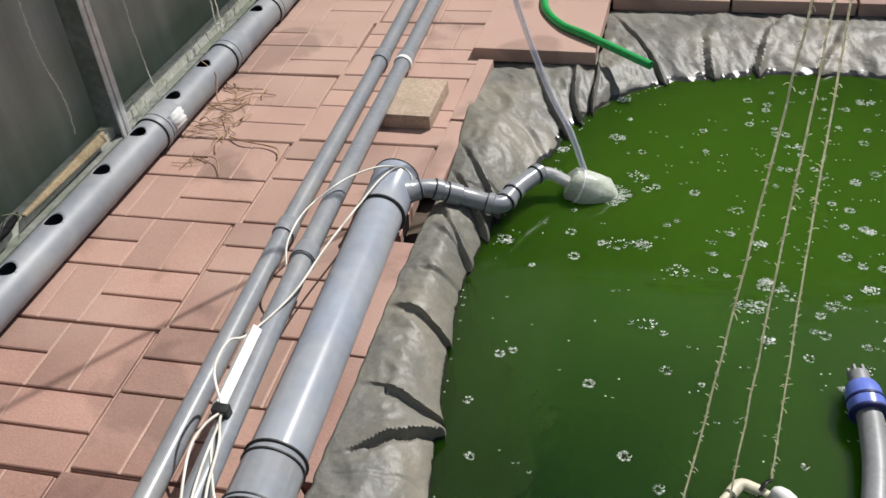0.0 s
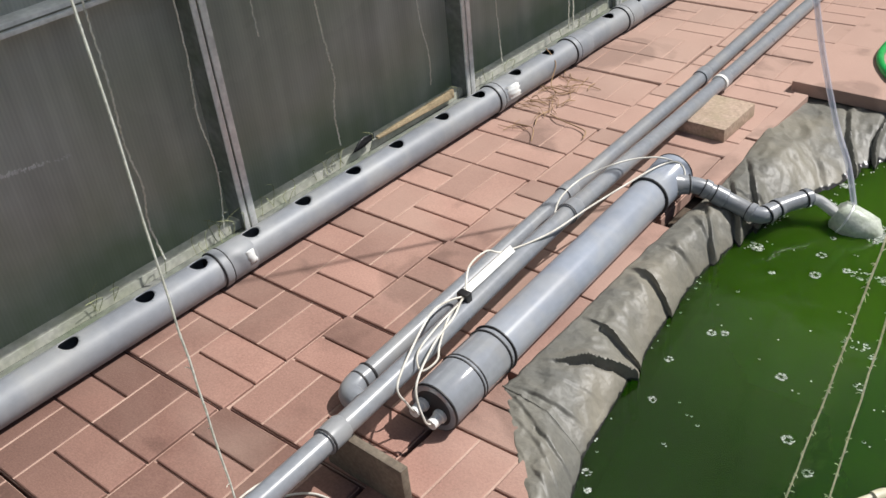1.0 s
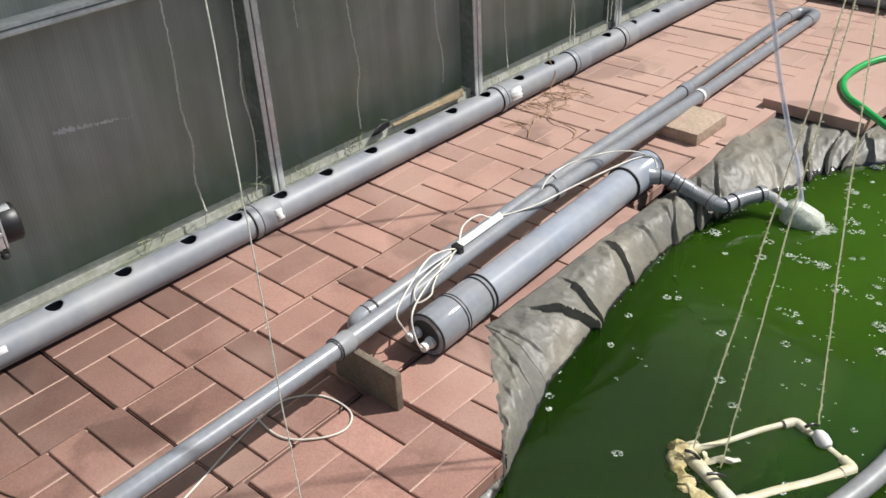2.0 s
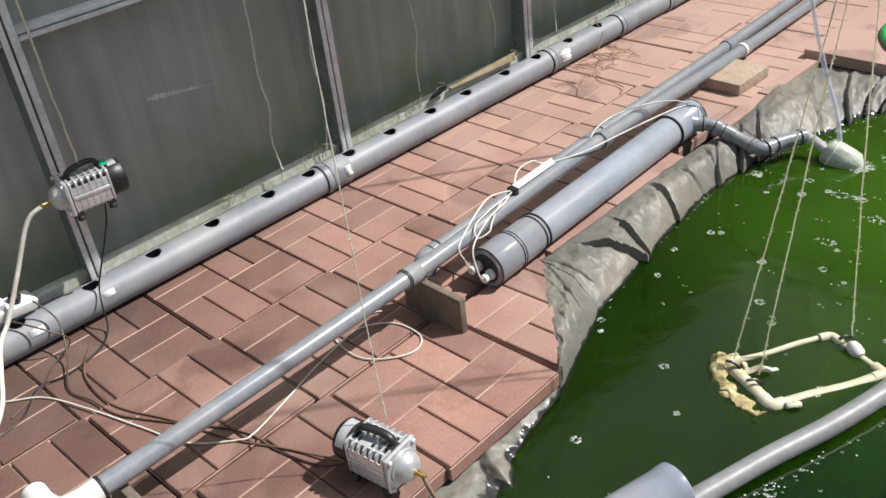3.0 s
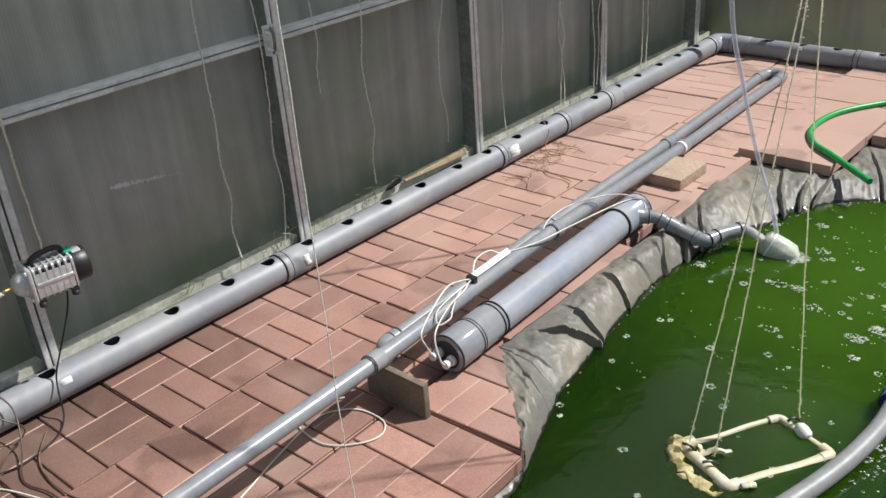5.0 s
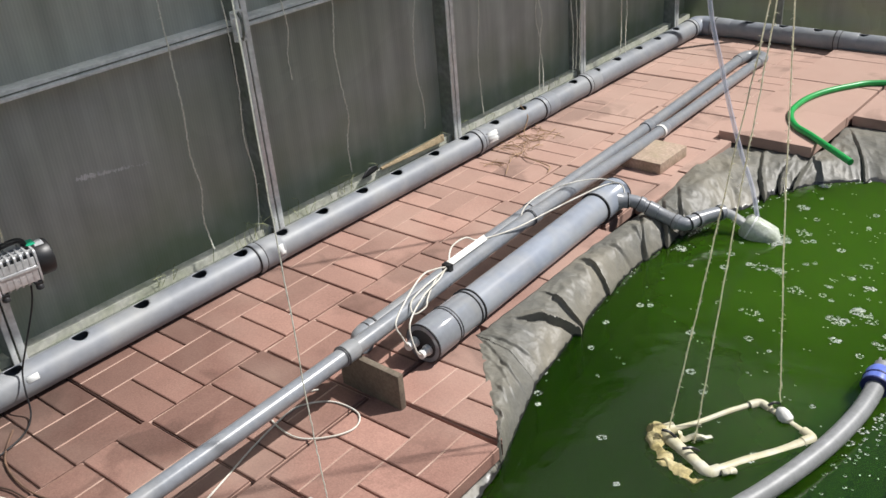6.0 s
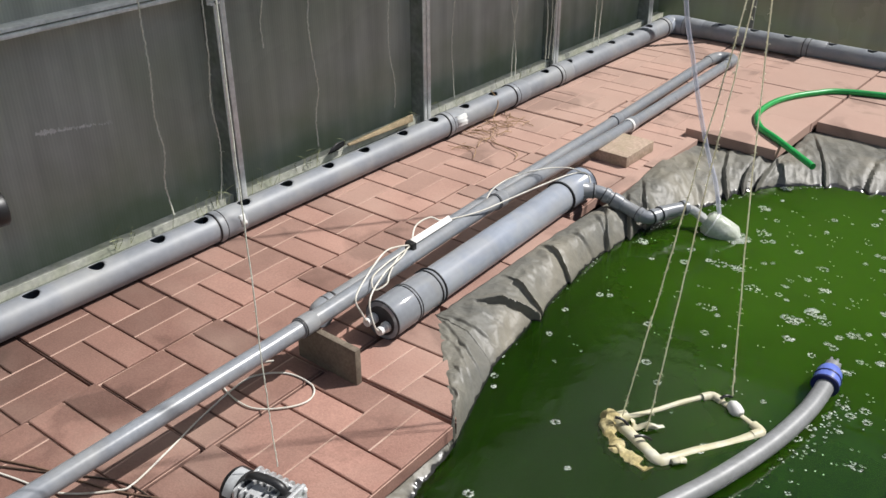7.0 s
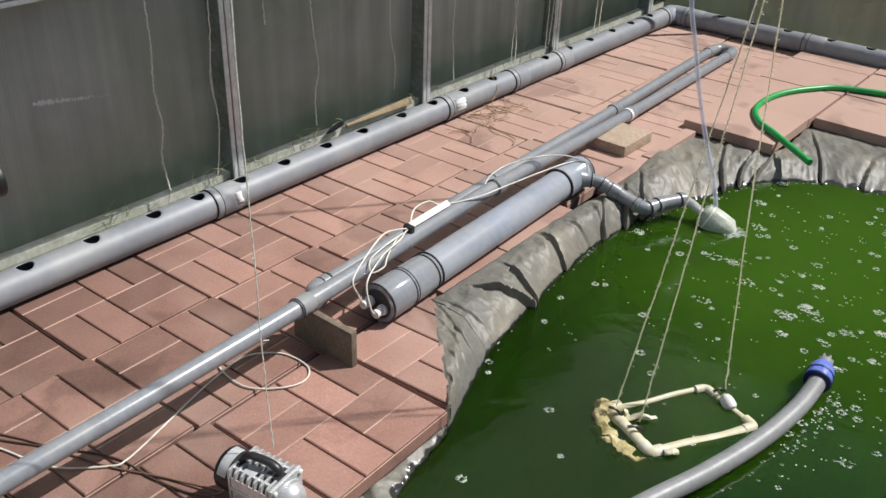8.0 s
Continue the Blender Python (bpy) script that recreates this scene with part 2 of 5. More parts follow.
M_BLOCK = material("dusty_block", (0.40, 0.30, 0.235), 0.9, second=(0.32, 0.24, 0.175), scale=9, fine=90, grain=0.2, dust=(0.28, 0.24, 0.15), dust_scale=12, bump=0.4)
M_WHITE = material("white_plastic", (0.72, 0.72, 0.70), 0.4, second=(0.62, 0.61, 0.58), scale=9, fine=60, grain=0.05)
M_CABLE = material("white_cable", (0.68, 0.66, 0.60), 0.45, second=(0.5, 0.47, 0.4), scale=20, fine=60, grain=0.05)
M_BROWNCABLE = material("brown_cable", (0.17, 0.10, 0.065), 0.6, second=(0.11, 0.065, 0.045), scale=20)
M_DARKCABLE = material("dark_brown_cable", (0.07, 0.042, 0.03), 0.5, second=(0.04, 0.027, 0.02), scale=20)
M_PVC_GLOSS = material("polished_grey_pvc", (0.23, 0.244, 0.265), 0.09, spec=0.9, second=(0.205, 0.218, 0.24), scale=6, fine=50, grain=0.06, dust=(0.26, 0.25, 0.23), dust_scale=8, dust_amount=0.3, bump=0.03, bump_scale=60)
M_WETCLOTH = material("wet_filter_cloth", (0.50, 0.53, 0.47), 0.35, second=(0.36, 0.40, 0.31), scale=22, fine=120, grain=0.15, bump=0.4, bump_scale=80)
M_BLACK = material("black_plastic", (0.015, 0.015, 0.016), 0.4)
M_TWINE = material("sisal_twine", (0.90, 0.88, 0.76), 0.9, second=(0.82, 0.78, 0.62), scale=60, fine=200, grain=0.2)
let_light_through(M_TWINE, 0.6)
M_STRING = material("pale_string", (0.86, 0.86, 0.79), 0.9, second=(0.76, 0.76, 0.66), scale=40, fine=160, grain=0.2)
let_light_through(M_STRING, 0.35)
M_ALU = material("cast_aluminium", (0.64, 0.65, 0.66), 0.30, metal=0.5, second=(0.52, 0.52, 0.52), scale=22, fine=80, grain=0.1)
# darker copy of the aluminium, holding the shade of the pump's slots
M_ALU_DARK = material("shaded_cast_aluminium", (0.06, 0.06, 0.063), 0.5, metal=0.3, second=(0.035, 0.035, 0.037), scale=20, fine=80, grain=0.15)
M_LABEL = material("silver_label", (0.55, 0.56, 0.57), 0.35, metal=0.3, second=(0.45, 0.46, 0.47), scale=30)
M_BRASS = material("brass", (0.55, 0.4, 0.13), 0.35, metal=0.9)
M_GREEN_HOSE = material("green_hose", (0.015, 0.33, 0.075), 0.38, second=(0.012, 0.27, 0.06), scale=20, fine=60, grain=0.08)
M_GREEN_TAG = material("green_tag", (0.02, 0.42, 0.22), 0.4)
M_GREY_HOSE = material("grey_ribbed_hose", (0.235, 0.24, 0.245), 0.45, second=(0.19, 0.195, 0.195), scale=16, fine=80, grain=0.1)
M_BLUE = material("blue_plastic", (0.13, 0.19, 0.58), 0.32, second=(0.11, 0.15, 0.48), scale=20)
M_NAVY = material("navy_rubber", (0.01, 0.015, 0.10), 0.5)
M_NET = material("stained_white_pipe", (0.58, 0.565, 0.47), 0.5, second=(0.50, 0.455, 0.30), scale=11, fine=60, grain=0.12, dust=(0.42, 0.37, 0.16), dust_scale=14, dust_amount=0.5)
M_FOAM = material("filter_floss", (0.50, 0.43, 0.24), 0.9, second=(0.34, 0.275, 0.11), scale=16, fine=120, grain=0.25, bump=0.6, bump_scale=120)
M_TAPE = material("peeling_white_label", (0.62, 0.63, 0.62), 0.5, second=(0.5, 0.52, 0.52), scale=30)
M_DRY = material("dry_straw", (0.34, 0.23, 0.13), 0.9, second=(0.24, 0.15, 0.08), scale=40)
M_MUD = material("pond_bottom", (0.016, 0.032, 0.003), 0.9)


def clear_plastic(name, colour, fac):
    m = bpy.data.materials.new(name)
    m.use_nodes = True
    n, l = m.node_tree.nodes, m.node_tree.links
    tr = n.new("ShaderNodeBsdfTransparent")
    mx = n.new("ShaderNodeMixShader")
    b = n["Principled BSDF"]
    b.inputs["Base Color"].default_value = (*colour, 1)
    b.inputs["Roughness"].default_value = 0.10
    b.inputs["Specular IOR Level"].default_value = 0.9
    mx.inputs[0].default_value = fac
    l.new(tr.outputs[0], mx.inputs[1])
    l.new(b.outputs[0], mx.inputs[2])
    l.new(mx.outputs[0], n["Material Output"].inputs[0])
    return m


M_TUBE = clear_plastic("clear_pvc_tube", (0.62, 0.62, 0.72), 0.40)
M_BUBBLE = clear_plastic("foam_bubble", (0.86, 0.89, 0.82), 0.78)


WATER_LEVEL = -0.07


def water_material():
    m = bpy.data.materials.new("green_pond_water")
    m.use_nodes = True
    n, l = m.node_tree.nodes, m.node_tree.links
    b = n["Principled BSDF"]
    co = n.new("ShaderNodeTexCoord")
    big = n.new("ShaderNodeTexNoise")
    big.inputs["Scale"].default_value = 1.6
    big.inputs["Detail"].default_value = 3
    l.new(co.outputs["Object"], big.inputs["Vector"])
    mr = n.new("ShaderNodeMix")
    mr.data_type = "RGBA"
    mr.inputs[6].default_value = (0.0064, 0.0245, 0.0005, 1)
    mr.inputs[7].default_value = (0.044, 0.112, 0.0075, 1)
    # bright far reflection put into the colour: paler there, darker towards the near shore
    away = n.new("ShaderNodeVectorMath")
    away.operation = "DISTANCE"
    away.inputs[1].default_value = (1.95, 2.1, WATER_LEVEL)
    l.new(co.outputs["Object"], away.inputs[0])
    wisp = n.new("ShaderNodeMath")
    wisp.operation = "MULTIPLY_ADD"
    wisp.inputs[1].default_value = 0.9
    l.new(big.outputs[0], wisp.inputs[0])
    l.new(away.outputs["Value"], wisp.inputs[2])
    far_sheen = n.new("ShaderNodeMapRange")
    far_sheen.interpolation_type = "SMOOTHSTEP"
    far_sheen.inputs[1].default_value, far_sheen.inputs[2].default_value = 2.1, 0.55
    l.new(wisp.outputs[0], far_sheen.inputs[0])
    l.new(far_sheen.outputs[0], mr.inputs[0])
    l.new(mr.outputs[2], b.inputs["Base Color"])
    b.inputs["Roughness"].default_value = 0.10
    b.inputs["IOR"].default_value = 1.33
    b.inputs["Specular IOR Level"].default_value = 0.65
    # murky water scatters the light below its surface
    b.subsurface_method = "BURLEY"
    b.inputs["Subsurface Weight"].default_value = 0.9
    b.inputs["Subsurface Radius"].default_value = (0.6, 1.0, 0.3)
    b.inputs["Subsurface Scale"].default_value = 0.10
    rip = n.new("ShaderNodeTexNoise")
    rip.inputs["Scale"].default_value = 13
    rip.inputs["Detail"].default_value = 3
    l.new(co.outputs["Object"], rip.inputs["Vector"])
    bp = n.new("ShaderNodeBump")
    bp.inputs["Strength"].default_value = 0.20
    bp.inputs["Distance"].default_value = 0.01
    l.new(rip.outputs[0], bp.inputs["Height"])
    l.new(bp.outputs[0], b.inputs["Normal"])
    tr = n.new("ShaderNodeBsdfTransparent")
    tr.inputs[0].default_value = (0.42, 0.62, 0.14, 1)
    mx = n.new("ShaderNodeMixShader")
    mx.inputs[0].default_value = 0.72
    l.new(tr.outputs[0], mx.inputs[1])
    l.new(b.outputs[0], mx.inputs[2])
    l.new(mx.outputs[0], n["Material Output"].inputs[0])
    return m


M_WATER = water_material()


# ---- mesh helpers ----
def mesh_of(name, bm, mat, smooth=True):
    me = bpy.data.meshes.new(name)
    bm.normal_update()
    bm.to_mesh(me)
    bm.free()
    me.materials.append(mat)
    if smooth:
        me.shade_smooth()
        me.set_sharp_from_angle(angle=radians(38))
    return me


def part(name, bm, mat, parent=None, label="", smooth=True):
    ob = new(name, mesh_of(name, bm, mat, smooth))
    if parent:
        ob.parent = parent
    if label:
        ob["label"] = label
    return ob


def thing(name, label, category, group="", kind=""):
    ob = new(name)
    ob.empty_display_size = 0.05
    return tagged(ob, label, category, group, kind)


def box(bm, lo, hi, bevel=0.0):
    lo, hi = Vector(lo), Vector(hi)
    r = bmesh.ops.create_cube(bm, size=1, matrix=Matrix.LocRotScale((lo + hi) / 2, None, hi - lo))
    if bevel:
        edges = {e for v in r["verts"] for e in v.link_edges}
        bmesh.ops.bevel(bm, geom=list(edges), offset=bevel, segments=2, profile=0.6, affect="EDGES")
    return bm


def smooth_path(pts, steps=8):
    pts = [Vector(p) for p in pts]
    out = []
    for i in range(len(pts) - 1):
        p0, p1, p2 = pts[max(i - 1, 0)], pts[i], pts[i + 1]
        p3 = pts[min(i + 2, len(pts) - 1)]
        for k in range(steps):
            t = k / steps
            out.append(0.5 * (2 * p1 + (p2 - p0) * t + (2 * p0 - 5 * p1 + 4 * p2 - p3) * t * t + (3 * p1 - p0 - 3 * p2 + p3) * t ** 3))
    return out + [pts[-1]]


def sweep(bm, pts, r, n=12, cap=True, radii=None):
    pts = [Vector(p) for p in pts]
    rings, side = [], None
    for i, p in enumerate(pts):
        d = (pts[min(i + 1, len(pts) - 1)] - pts[max(i - 1, 0)]).normalized()
        if side is None:
            side = d.cross(Vector((0, 0, 1)))
            if side.length < 0.05:
                side = d.cross(Vector((1, 0, 0)))
        side = (side - d * side.dot(d)).normalized()
        up = side.cross(d)
        rr = radii[i] if radii else r
        rings.append([bm.verts.new(p + (side * math.cos(a) + up * math.sin(a)) * rr) for a in (2 * math.pi * k / n for k in range(n))])
    for a, b in zip(rings, rings[1:]):
        for k in range(n):
            bm.faces.new((a[k], a[(k + 1) % n], b[(k + 1) % n], b[k]))
    if cap:
        bm.faces.new(rings[0][::-1])
        bm.faces.new(rings[-1])
    bmesh.ops.recalc_face_normals(bm, faces=bm.faces)
    return bm


def tube(pts, r, n=12, smooth_steps=0):
    return sweep(bmesh.new(), smooth_path(pts, smooth_steps) if smooth_steps else pts, r, n)


def lathe(profile, a, b, n=28, cap=True):
    """A turned shape along a to b: profile rows are (distance from a, radius)."""
    a, b = Vector(a), Vector(b)
    d = (b - a).normalized()
    side = d.cross(Vector((0, 0, 1)) if abs(d.z) < 0.9 else Vector((1, 0, 0))).normalized()
    up = side.cross(d)
    bm = bmesh.new()
    rings = []
    for s, r in profile:
        if r < 1e-5:
            rings.append([bm.verts.new(a + d * s)])
        else:
            rings.append([bm.verts.new(a + d * s + (side * math.cos(t) + up * math.sin(t)) * r) for t in (2 * math.pi * k / n for k in range(n))])
    for p, q in zip(rings, rings[1:]):
        for k in range(n):
            quad = [p[k % len(p)], p[(k + 1) % len(p)], q[(k + 1) % len(q)], q[k % len(q)]]
            quad = list(dict.fromkeys(quad))
            if len(quad) > 2:
                bm.faces.new(quad)
    if cap:
        for ring in (rings[0], rings[-1]):
            if len(ring) > 2:
                bm.faces.new(ring)
    bmesh.ops.recalc_face_normals(bm, faces=bm.faces)
    return bm


def lip(a, b, at, r, w=0.012):
    """A rounded collar round the axis a to b."""
    return lathe([(at - w / 2, r * 0.93), (at - w / 2, r), (at - w / 4, r * 1.035), (at + w / 4, r * 1.035), (at + w / 2, r), (at + w / 2, r * 0.93)], a, b, 28)


# ---- the pond's outline (plan) ----
POND = [(1.43, 0.02), (1.30, 0.26), (1.258, 0.42), (1.243, 0.465), (1.233, 0.492), (1.175, 0.645), (1.13, 0.77), (1.118, 0.80), (1.112, 0.83), (1.065, 1.10), (1.03, 1.36), (1.015, 1.56),
        (1.035, 1.78), (1.09, 2.02), (1.165, 2.26), (1.24, 2.44), (1.37, 2.58), (1.52, 2.64), (1.80, 2.71), (2.15, 2.70), (2.6, 2.5), (2.95, 2.1), (3.1, 1.5),
        (3.0, 0.8), (2.7, 0.2), (2.2, -0.2), (1.75, -0.22)]
EDGE = [(1.17, -0.02), (1.17, 0.27), (1.18, 0.42), (1.20, 0.446), (1.226, 0.477), (1.062, 0.645), (0.905, 0.806), (0.888, 0.822), (0.888, 0.85), (0.888, 1.10), (0.883, 1.40), (0.885, 1.66),
        (0.89, 1.92), (0.865, 2.25), (0.84, 2.63), (1.18, 2.68), (1.23, 3.06), (1.70, 3.12), (2.25, 3.14), (2.95, 2.9), (3.35, 2.25), (3.5, 1.5),
        (3.4, 0.6), (3.0, -0.1), (2.35, -0.5), (1.6, -0.5)]
EDGE.insert(16, (1.205, 2.90))
RIM = [-0.060, -0.062, -0.060, -0.054, -0.006, 0.0015, 0.0025, 0.003, 0.004, 0.006, 0.007, 0.006, -0.004, 0.008, -0.018, -0.020, -0.020, -0.021, -0.021, -0.02, 0.01, 0.01, 0.01, 0.01, 0.01, 0.0, -0.02]
assert len(POND) == len(EDGE) == len(RIM)
WATER_Z = WATER_LEVEL


def loop_points(rows, n_each=14):
    pts = [Vector((*p, 0)) for p in rows]
    ring = smooth_path([pts[-1]] + pts + [pts[0], pts[1]], n_each)
    return ring[n_each:-n_each - 1]


def build_water():
    bm = bmesh.new()
    ring = [bm.verts.new((p.x - 0.02 * (p.x < 1.5), p.y + 0.03 * (p.y > 2.2), WATER_Z)) for p in loop_points(POND, 6)]
    bm.faces.new(ring)
    bmesh.ops.triangulate(bm, faces=bm.faces)
    ob = part("water", bm, M_WATER, None, smooth=False)
    tagged(ob, "murky green still pond water with floating bubbles", "water", kind="structure")
    bm = bmesh.new()
    bm.faces.new([bm.verts.new((p.x * 1.0, p.y, -0.42)) for p in loop_points(EDGE, 4)])
    bmesh.ops.triangulate(bm, faces=bm.faces)
    ob = part("ground_pond_bottom", bm, M_MUD, None, smooth=False)
    tagged(ob, "dark green silty pond bottom under water", "pond bottom", kind="structure")


# folds: place along the outline (in outline points), slant, width, height
FOLDS = [(10.62 + 0.6, -0.15, 0.26, 0.008), (11.35, 0.25, 0.24, 0.012), (11.95, 0.30, 0.24, 0.024), (12.35, 0.35, 0.20, 0.020),
         (13.6, 0.2, 0.5, 0.006), (14.22, 0.55, 0.13, 0.024), (14.62, 0.5, 0.12, 0.026), (14.98, 0.40, 0.10, 0.028), (16.6, 0.45, 0.16, 0.018),
         (17.5, 0.5, 0.16, 0.016), (17.95, 0.5, 0.12, 0.020), (18.5, 0.4, 0.2, 0.014), (19.3, 0.2, 0.3, 0.02), (0.6, 0.2, 0.3, 0.015)]
# pleats that stand up and lean over the pond's near side: outer end, inner tip, width, height
PLEATS = [((0.912, 0.945), (1.088, 1.085), 0.045, 0.020), ((0.905, 1.130), (1.095, 1.115), 0.070, 0.017), ((0.900, 1.375), (1.060, 1.335), 0.070, 0.016),
          ((0.900, 1.50), (1.03, 1.53), 0.05, 0.008),
          ((0.885, 0.825), (1.06, 0.855), 0.026, 0.0035), ((0.893, 0.815), (1.11, 0.735), 0.034, 0.006), ((0.955, 0.765), (1.15, 0.67), 0.026, 0.0035),
          ((1.02, 0.70), (1.185, 0.60), 0.024, 0.003), ((0.90, 0.90), (1.05, 0.93), 0.024, 0.003), ((1.10, 0.625), (1.20, 0.54), 0.020, 0.0025)]


def build_liner():
    bm = bmesh.new()
    res = 72
    inner, outer = loop_points(POND, res), loop_points(EDGE, res)
    rims = loop_points([(z, 0) for z in RIM], res)
    rows, cols = 34, len(inner)
    grid = []
    for j in range(rows + 1):
        v = j / rows
        row = []
        for i in range(cols):
            o, q = outer[i], inner[i]
            u = i / res
            p = o.lerp(q, min(v * 1.15, 1.0))
            roll = min(1.0, max(0.0, (v - 0.40) / 0.52))
            z = rims[i].x * (1 - v) + (rims[i].x + 0.014) * v * (1 - roll) + (WATER_Z - 0.015) * roll ** 1.7
            if v > 0.92:
                z = WATER_Z - 0.015 - (v - 0.92) * 2.0
            w = min(1.0, v * 5) * (1.0 if v < 0.8 else max(0.25, 1 - (v - 0.8) * 3.2))
            h = 0.009 * noise.noise(Vector((p.x * 6, p.y * 6, 3))) + 0.0045 * noise.noise(Vector((p.x * 21, p.y * 21, 8)))
            h += 0.004 * (1 - abs(noise.noise(Vector((p.x * 13 + p.y * 7, p.y * 10 - p.x * 5, 5)))) * 3.0)
            h += 0.0026 * (1 - abs(noise.noise(Vector((p.x * 26 - p.y * 9, p.y * 24 + p.x * 11, 2)))) * 3.0)
            push = 0.0
            for c, slant, wid, amp in FOLDS:
                d = u + slant * (v - 0.5) * 1.3 - c + 0.05 * noise.noise(Vector((v * 3, c, 1)))
                n_ = len(POND)
                d = (d + n_ / 2) % n_ - n_ / 2
                if abs(d) < wid * 3:
                    # steep towards lower numbers, a long easy slope behind
                    f = math.exp(-(d / (wid * 0.55)) ** 2) if d > 0 else math.exp(-(d / (wid * 0.13)) ** 2)
                    g = -0.6 * math.exp(-((d + wid * 0.27) / (wid * 0.13)) ** 2)
                    grow = 0.25 + 0.75 * v
                    h += amp * (f + g) * grow
                    push += amp * f * v * 1.1
            h *= w
            lean = Vector((0, 0, 0))
            for (ax_, ay_), (bx_, by_), wid, amp in PLEATS:
                dx, dy = bx_ - ax_, by_ - ay_
                ln = math.hypot(dx, dy)
                t = ((p.x - ax_) * dx + (p.y - ay_) * dy) / (ln * ln)
                if not -0.15 < t < 1.25:
                    continue
                d = (-(p.x - ax_) * dy + (p.y - ay_) * dx) / ln + 0.006 * math.sin(t * 5 + ay_ * 20)
                if abs(d) > wid * 3:
                    continue
                grow = min(1.0, max(0.0, (t + 0.05) / 0.5)) * min(1.0, max(0.0, (1.25 - t) / 0.2))
                if d > 0:
                    f = math.exp(-(d / (wid * 0.6)) ** 1.5)
                else:
                    f = max(0.0, 1 + d / (max(wid * 0.10, 0.006))) - 0.45 * math.exp(-((d + wid * 0.22) / (wid * 0.15)) ** 2)
                h += amp * f * grow
                if f > 0 and amp > 0.012:
                    lean += Vector((dy, -dx, 0)) / ln * amp * f * f * grow * 0.55
                    lean += Vector((dx, dy, 0)) / ln * amp * f * grow * max(0.0, t - 0.55) * 2.6
            side = (q - o).normalized()
            p = p + lean
            p = p + side * (0.006 * noise.noise(Vector((u * 5.0, 2, 1))) * (1 - v) + push * (0.3 + 0.7 * w))
            floor_z = -0.011 if v < 0.35 else -0.2
            row.append(bm.verts.new((p.x, p.y, z + max(h, floor_z + 0.008))))
        grid.append(row)
    for j in range(rows):
        for i in range(cols):
            k = (i + 1) % cols
            bm.faces.new((grid[j][i], grid[j][k], grid[j + 1][k], grid[j + 1][i]))
    bmesh.ops.recalc_face_normals(bm, faces=bm.faces)
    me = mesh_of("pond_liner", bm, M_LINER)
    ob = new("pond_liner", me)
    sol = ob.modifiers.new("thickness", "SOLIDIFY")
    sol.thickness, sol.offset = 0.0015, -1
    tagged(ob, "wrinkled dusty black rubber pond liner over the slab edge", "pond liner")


build_water()
build_liner()

# ---- walls ----
WALL_X, FAR_Y, TOP_Z = -0.17, 4.16, 2.1


def wall_panel(name, lo, hi, mat):
    ob = part(name, box(bmesh.new(), lo, hi), mat, None, smooth=False)
    ob.visible_shadow = False
    return ob


def wall(name, lo, hi, label, mat=M_WALL):
    w = wall_panel(name, lo, hi, mat)
    tagged(w, label, "wall", kind="structure")
    return w


wall_w = wall("wall_west", (WALL_X - 0.012, -2.6, 0.0), (WALL_X, FAR_Y + 0.03, TOP_Z), "cloudy grey polycarbonate greenhouse wall with green algae")
wall("wall_north", (WALL_X, FAR_Y + 0.02, 0.0), (4.2, FAR_Y + 0.032, TOP_Z), "darkened grey polycarbonate greenhouse end wall", M_WALL_END)
# unseen east and south walls take the darkened copy to dim their reflections
wall("wall_east", (4.2, -2.6, 0.0), (4.212, FAR_Y + 0.03, TOP_Z), "darkened grey polycarbonate greenhouse wall", M_WALL_END)
wall("wall_south", (WALL_X, -2.612, 0.0), (4.2, -2.6, TOP_Z), "darkened grey polycarbonate greenhouse end wall", M_WALL_END)


def post(x, y):
    p = thing("wall_post", "galvanised steel channel post on the greenhouse wall", "post", "wall posts", "structure")
    p.location = (x, y, 0)
    # shade behind the flanges is put into the dark colour of the webs
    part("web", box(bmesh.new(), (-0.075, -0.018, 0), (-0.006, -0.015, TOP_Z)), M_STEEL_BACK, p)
    bm = box(bmesh.new(), (-0.006, -0.020, 0), (0.0, -0.004, TOP_Z), 0.001)
    part("flange", bm, M_STEEL, p)
    part("flange", box(bmesh.new(), (-0.006, 0.003, 0), (0.0, 0.024, TOP_Z), 0.001), M_STEEL, p)
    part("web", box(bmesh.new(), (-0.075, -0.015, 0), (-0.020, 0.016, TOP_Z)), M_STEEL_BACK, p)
    return p


POST_X = -0.093
first = post(POST_X, -0.10)
for y in (-1.1, 0.905, 1.937, 2.945, 3.94):
    copy_thing(first, pose(POST_X, y, 0))
joint = part("trim_joint", box(bmesh.new(), (0.405, FAR_Y, 0), (0.435, FAR_Y + 0.019, 1.0), 0.002), M_STEEL_BACK)
tagged(joint, "grey steel joint strip on the end wall", "trim", kind="structure")


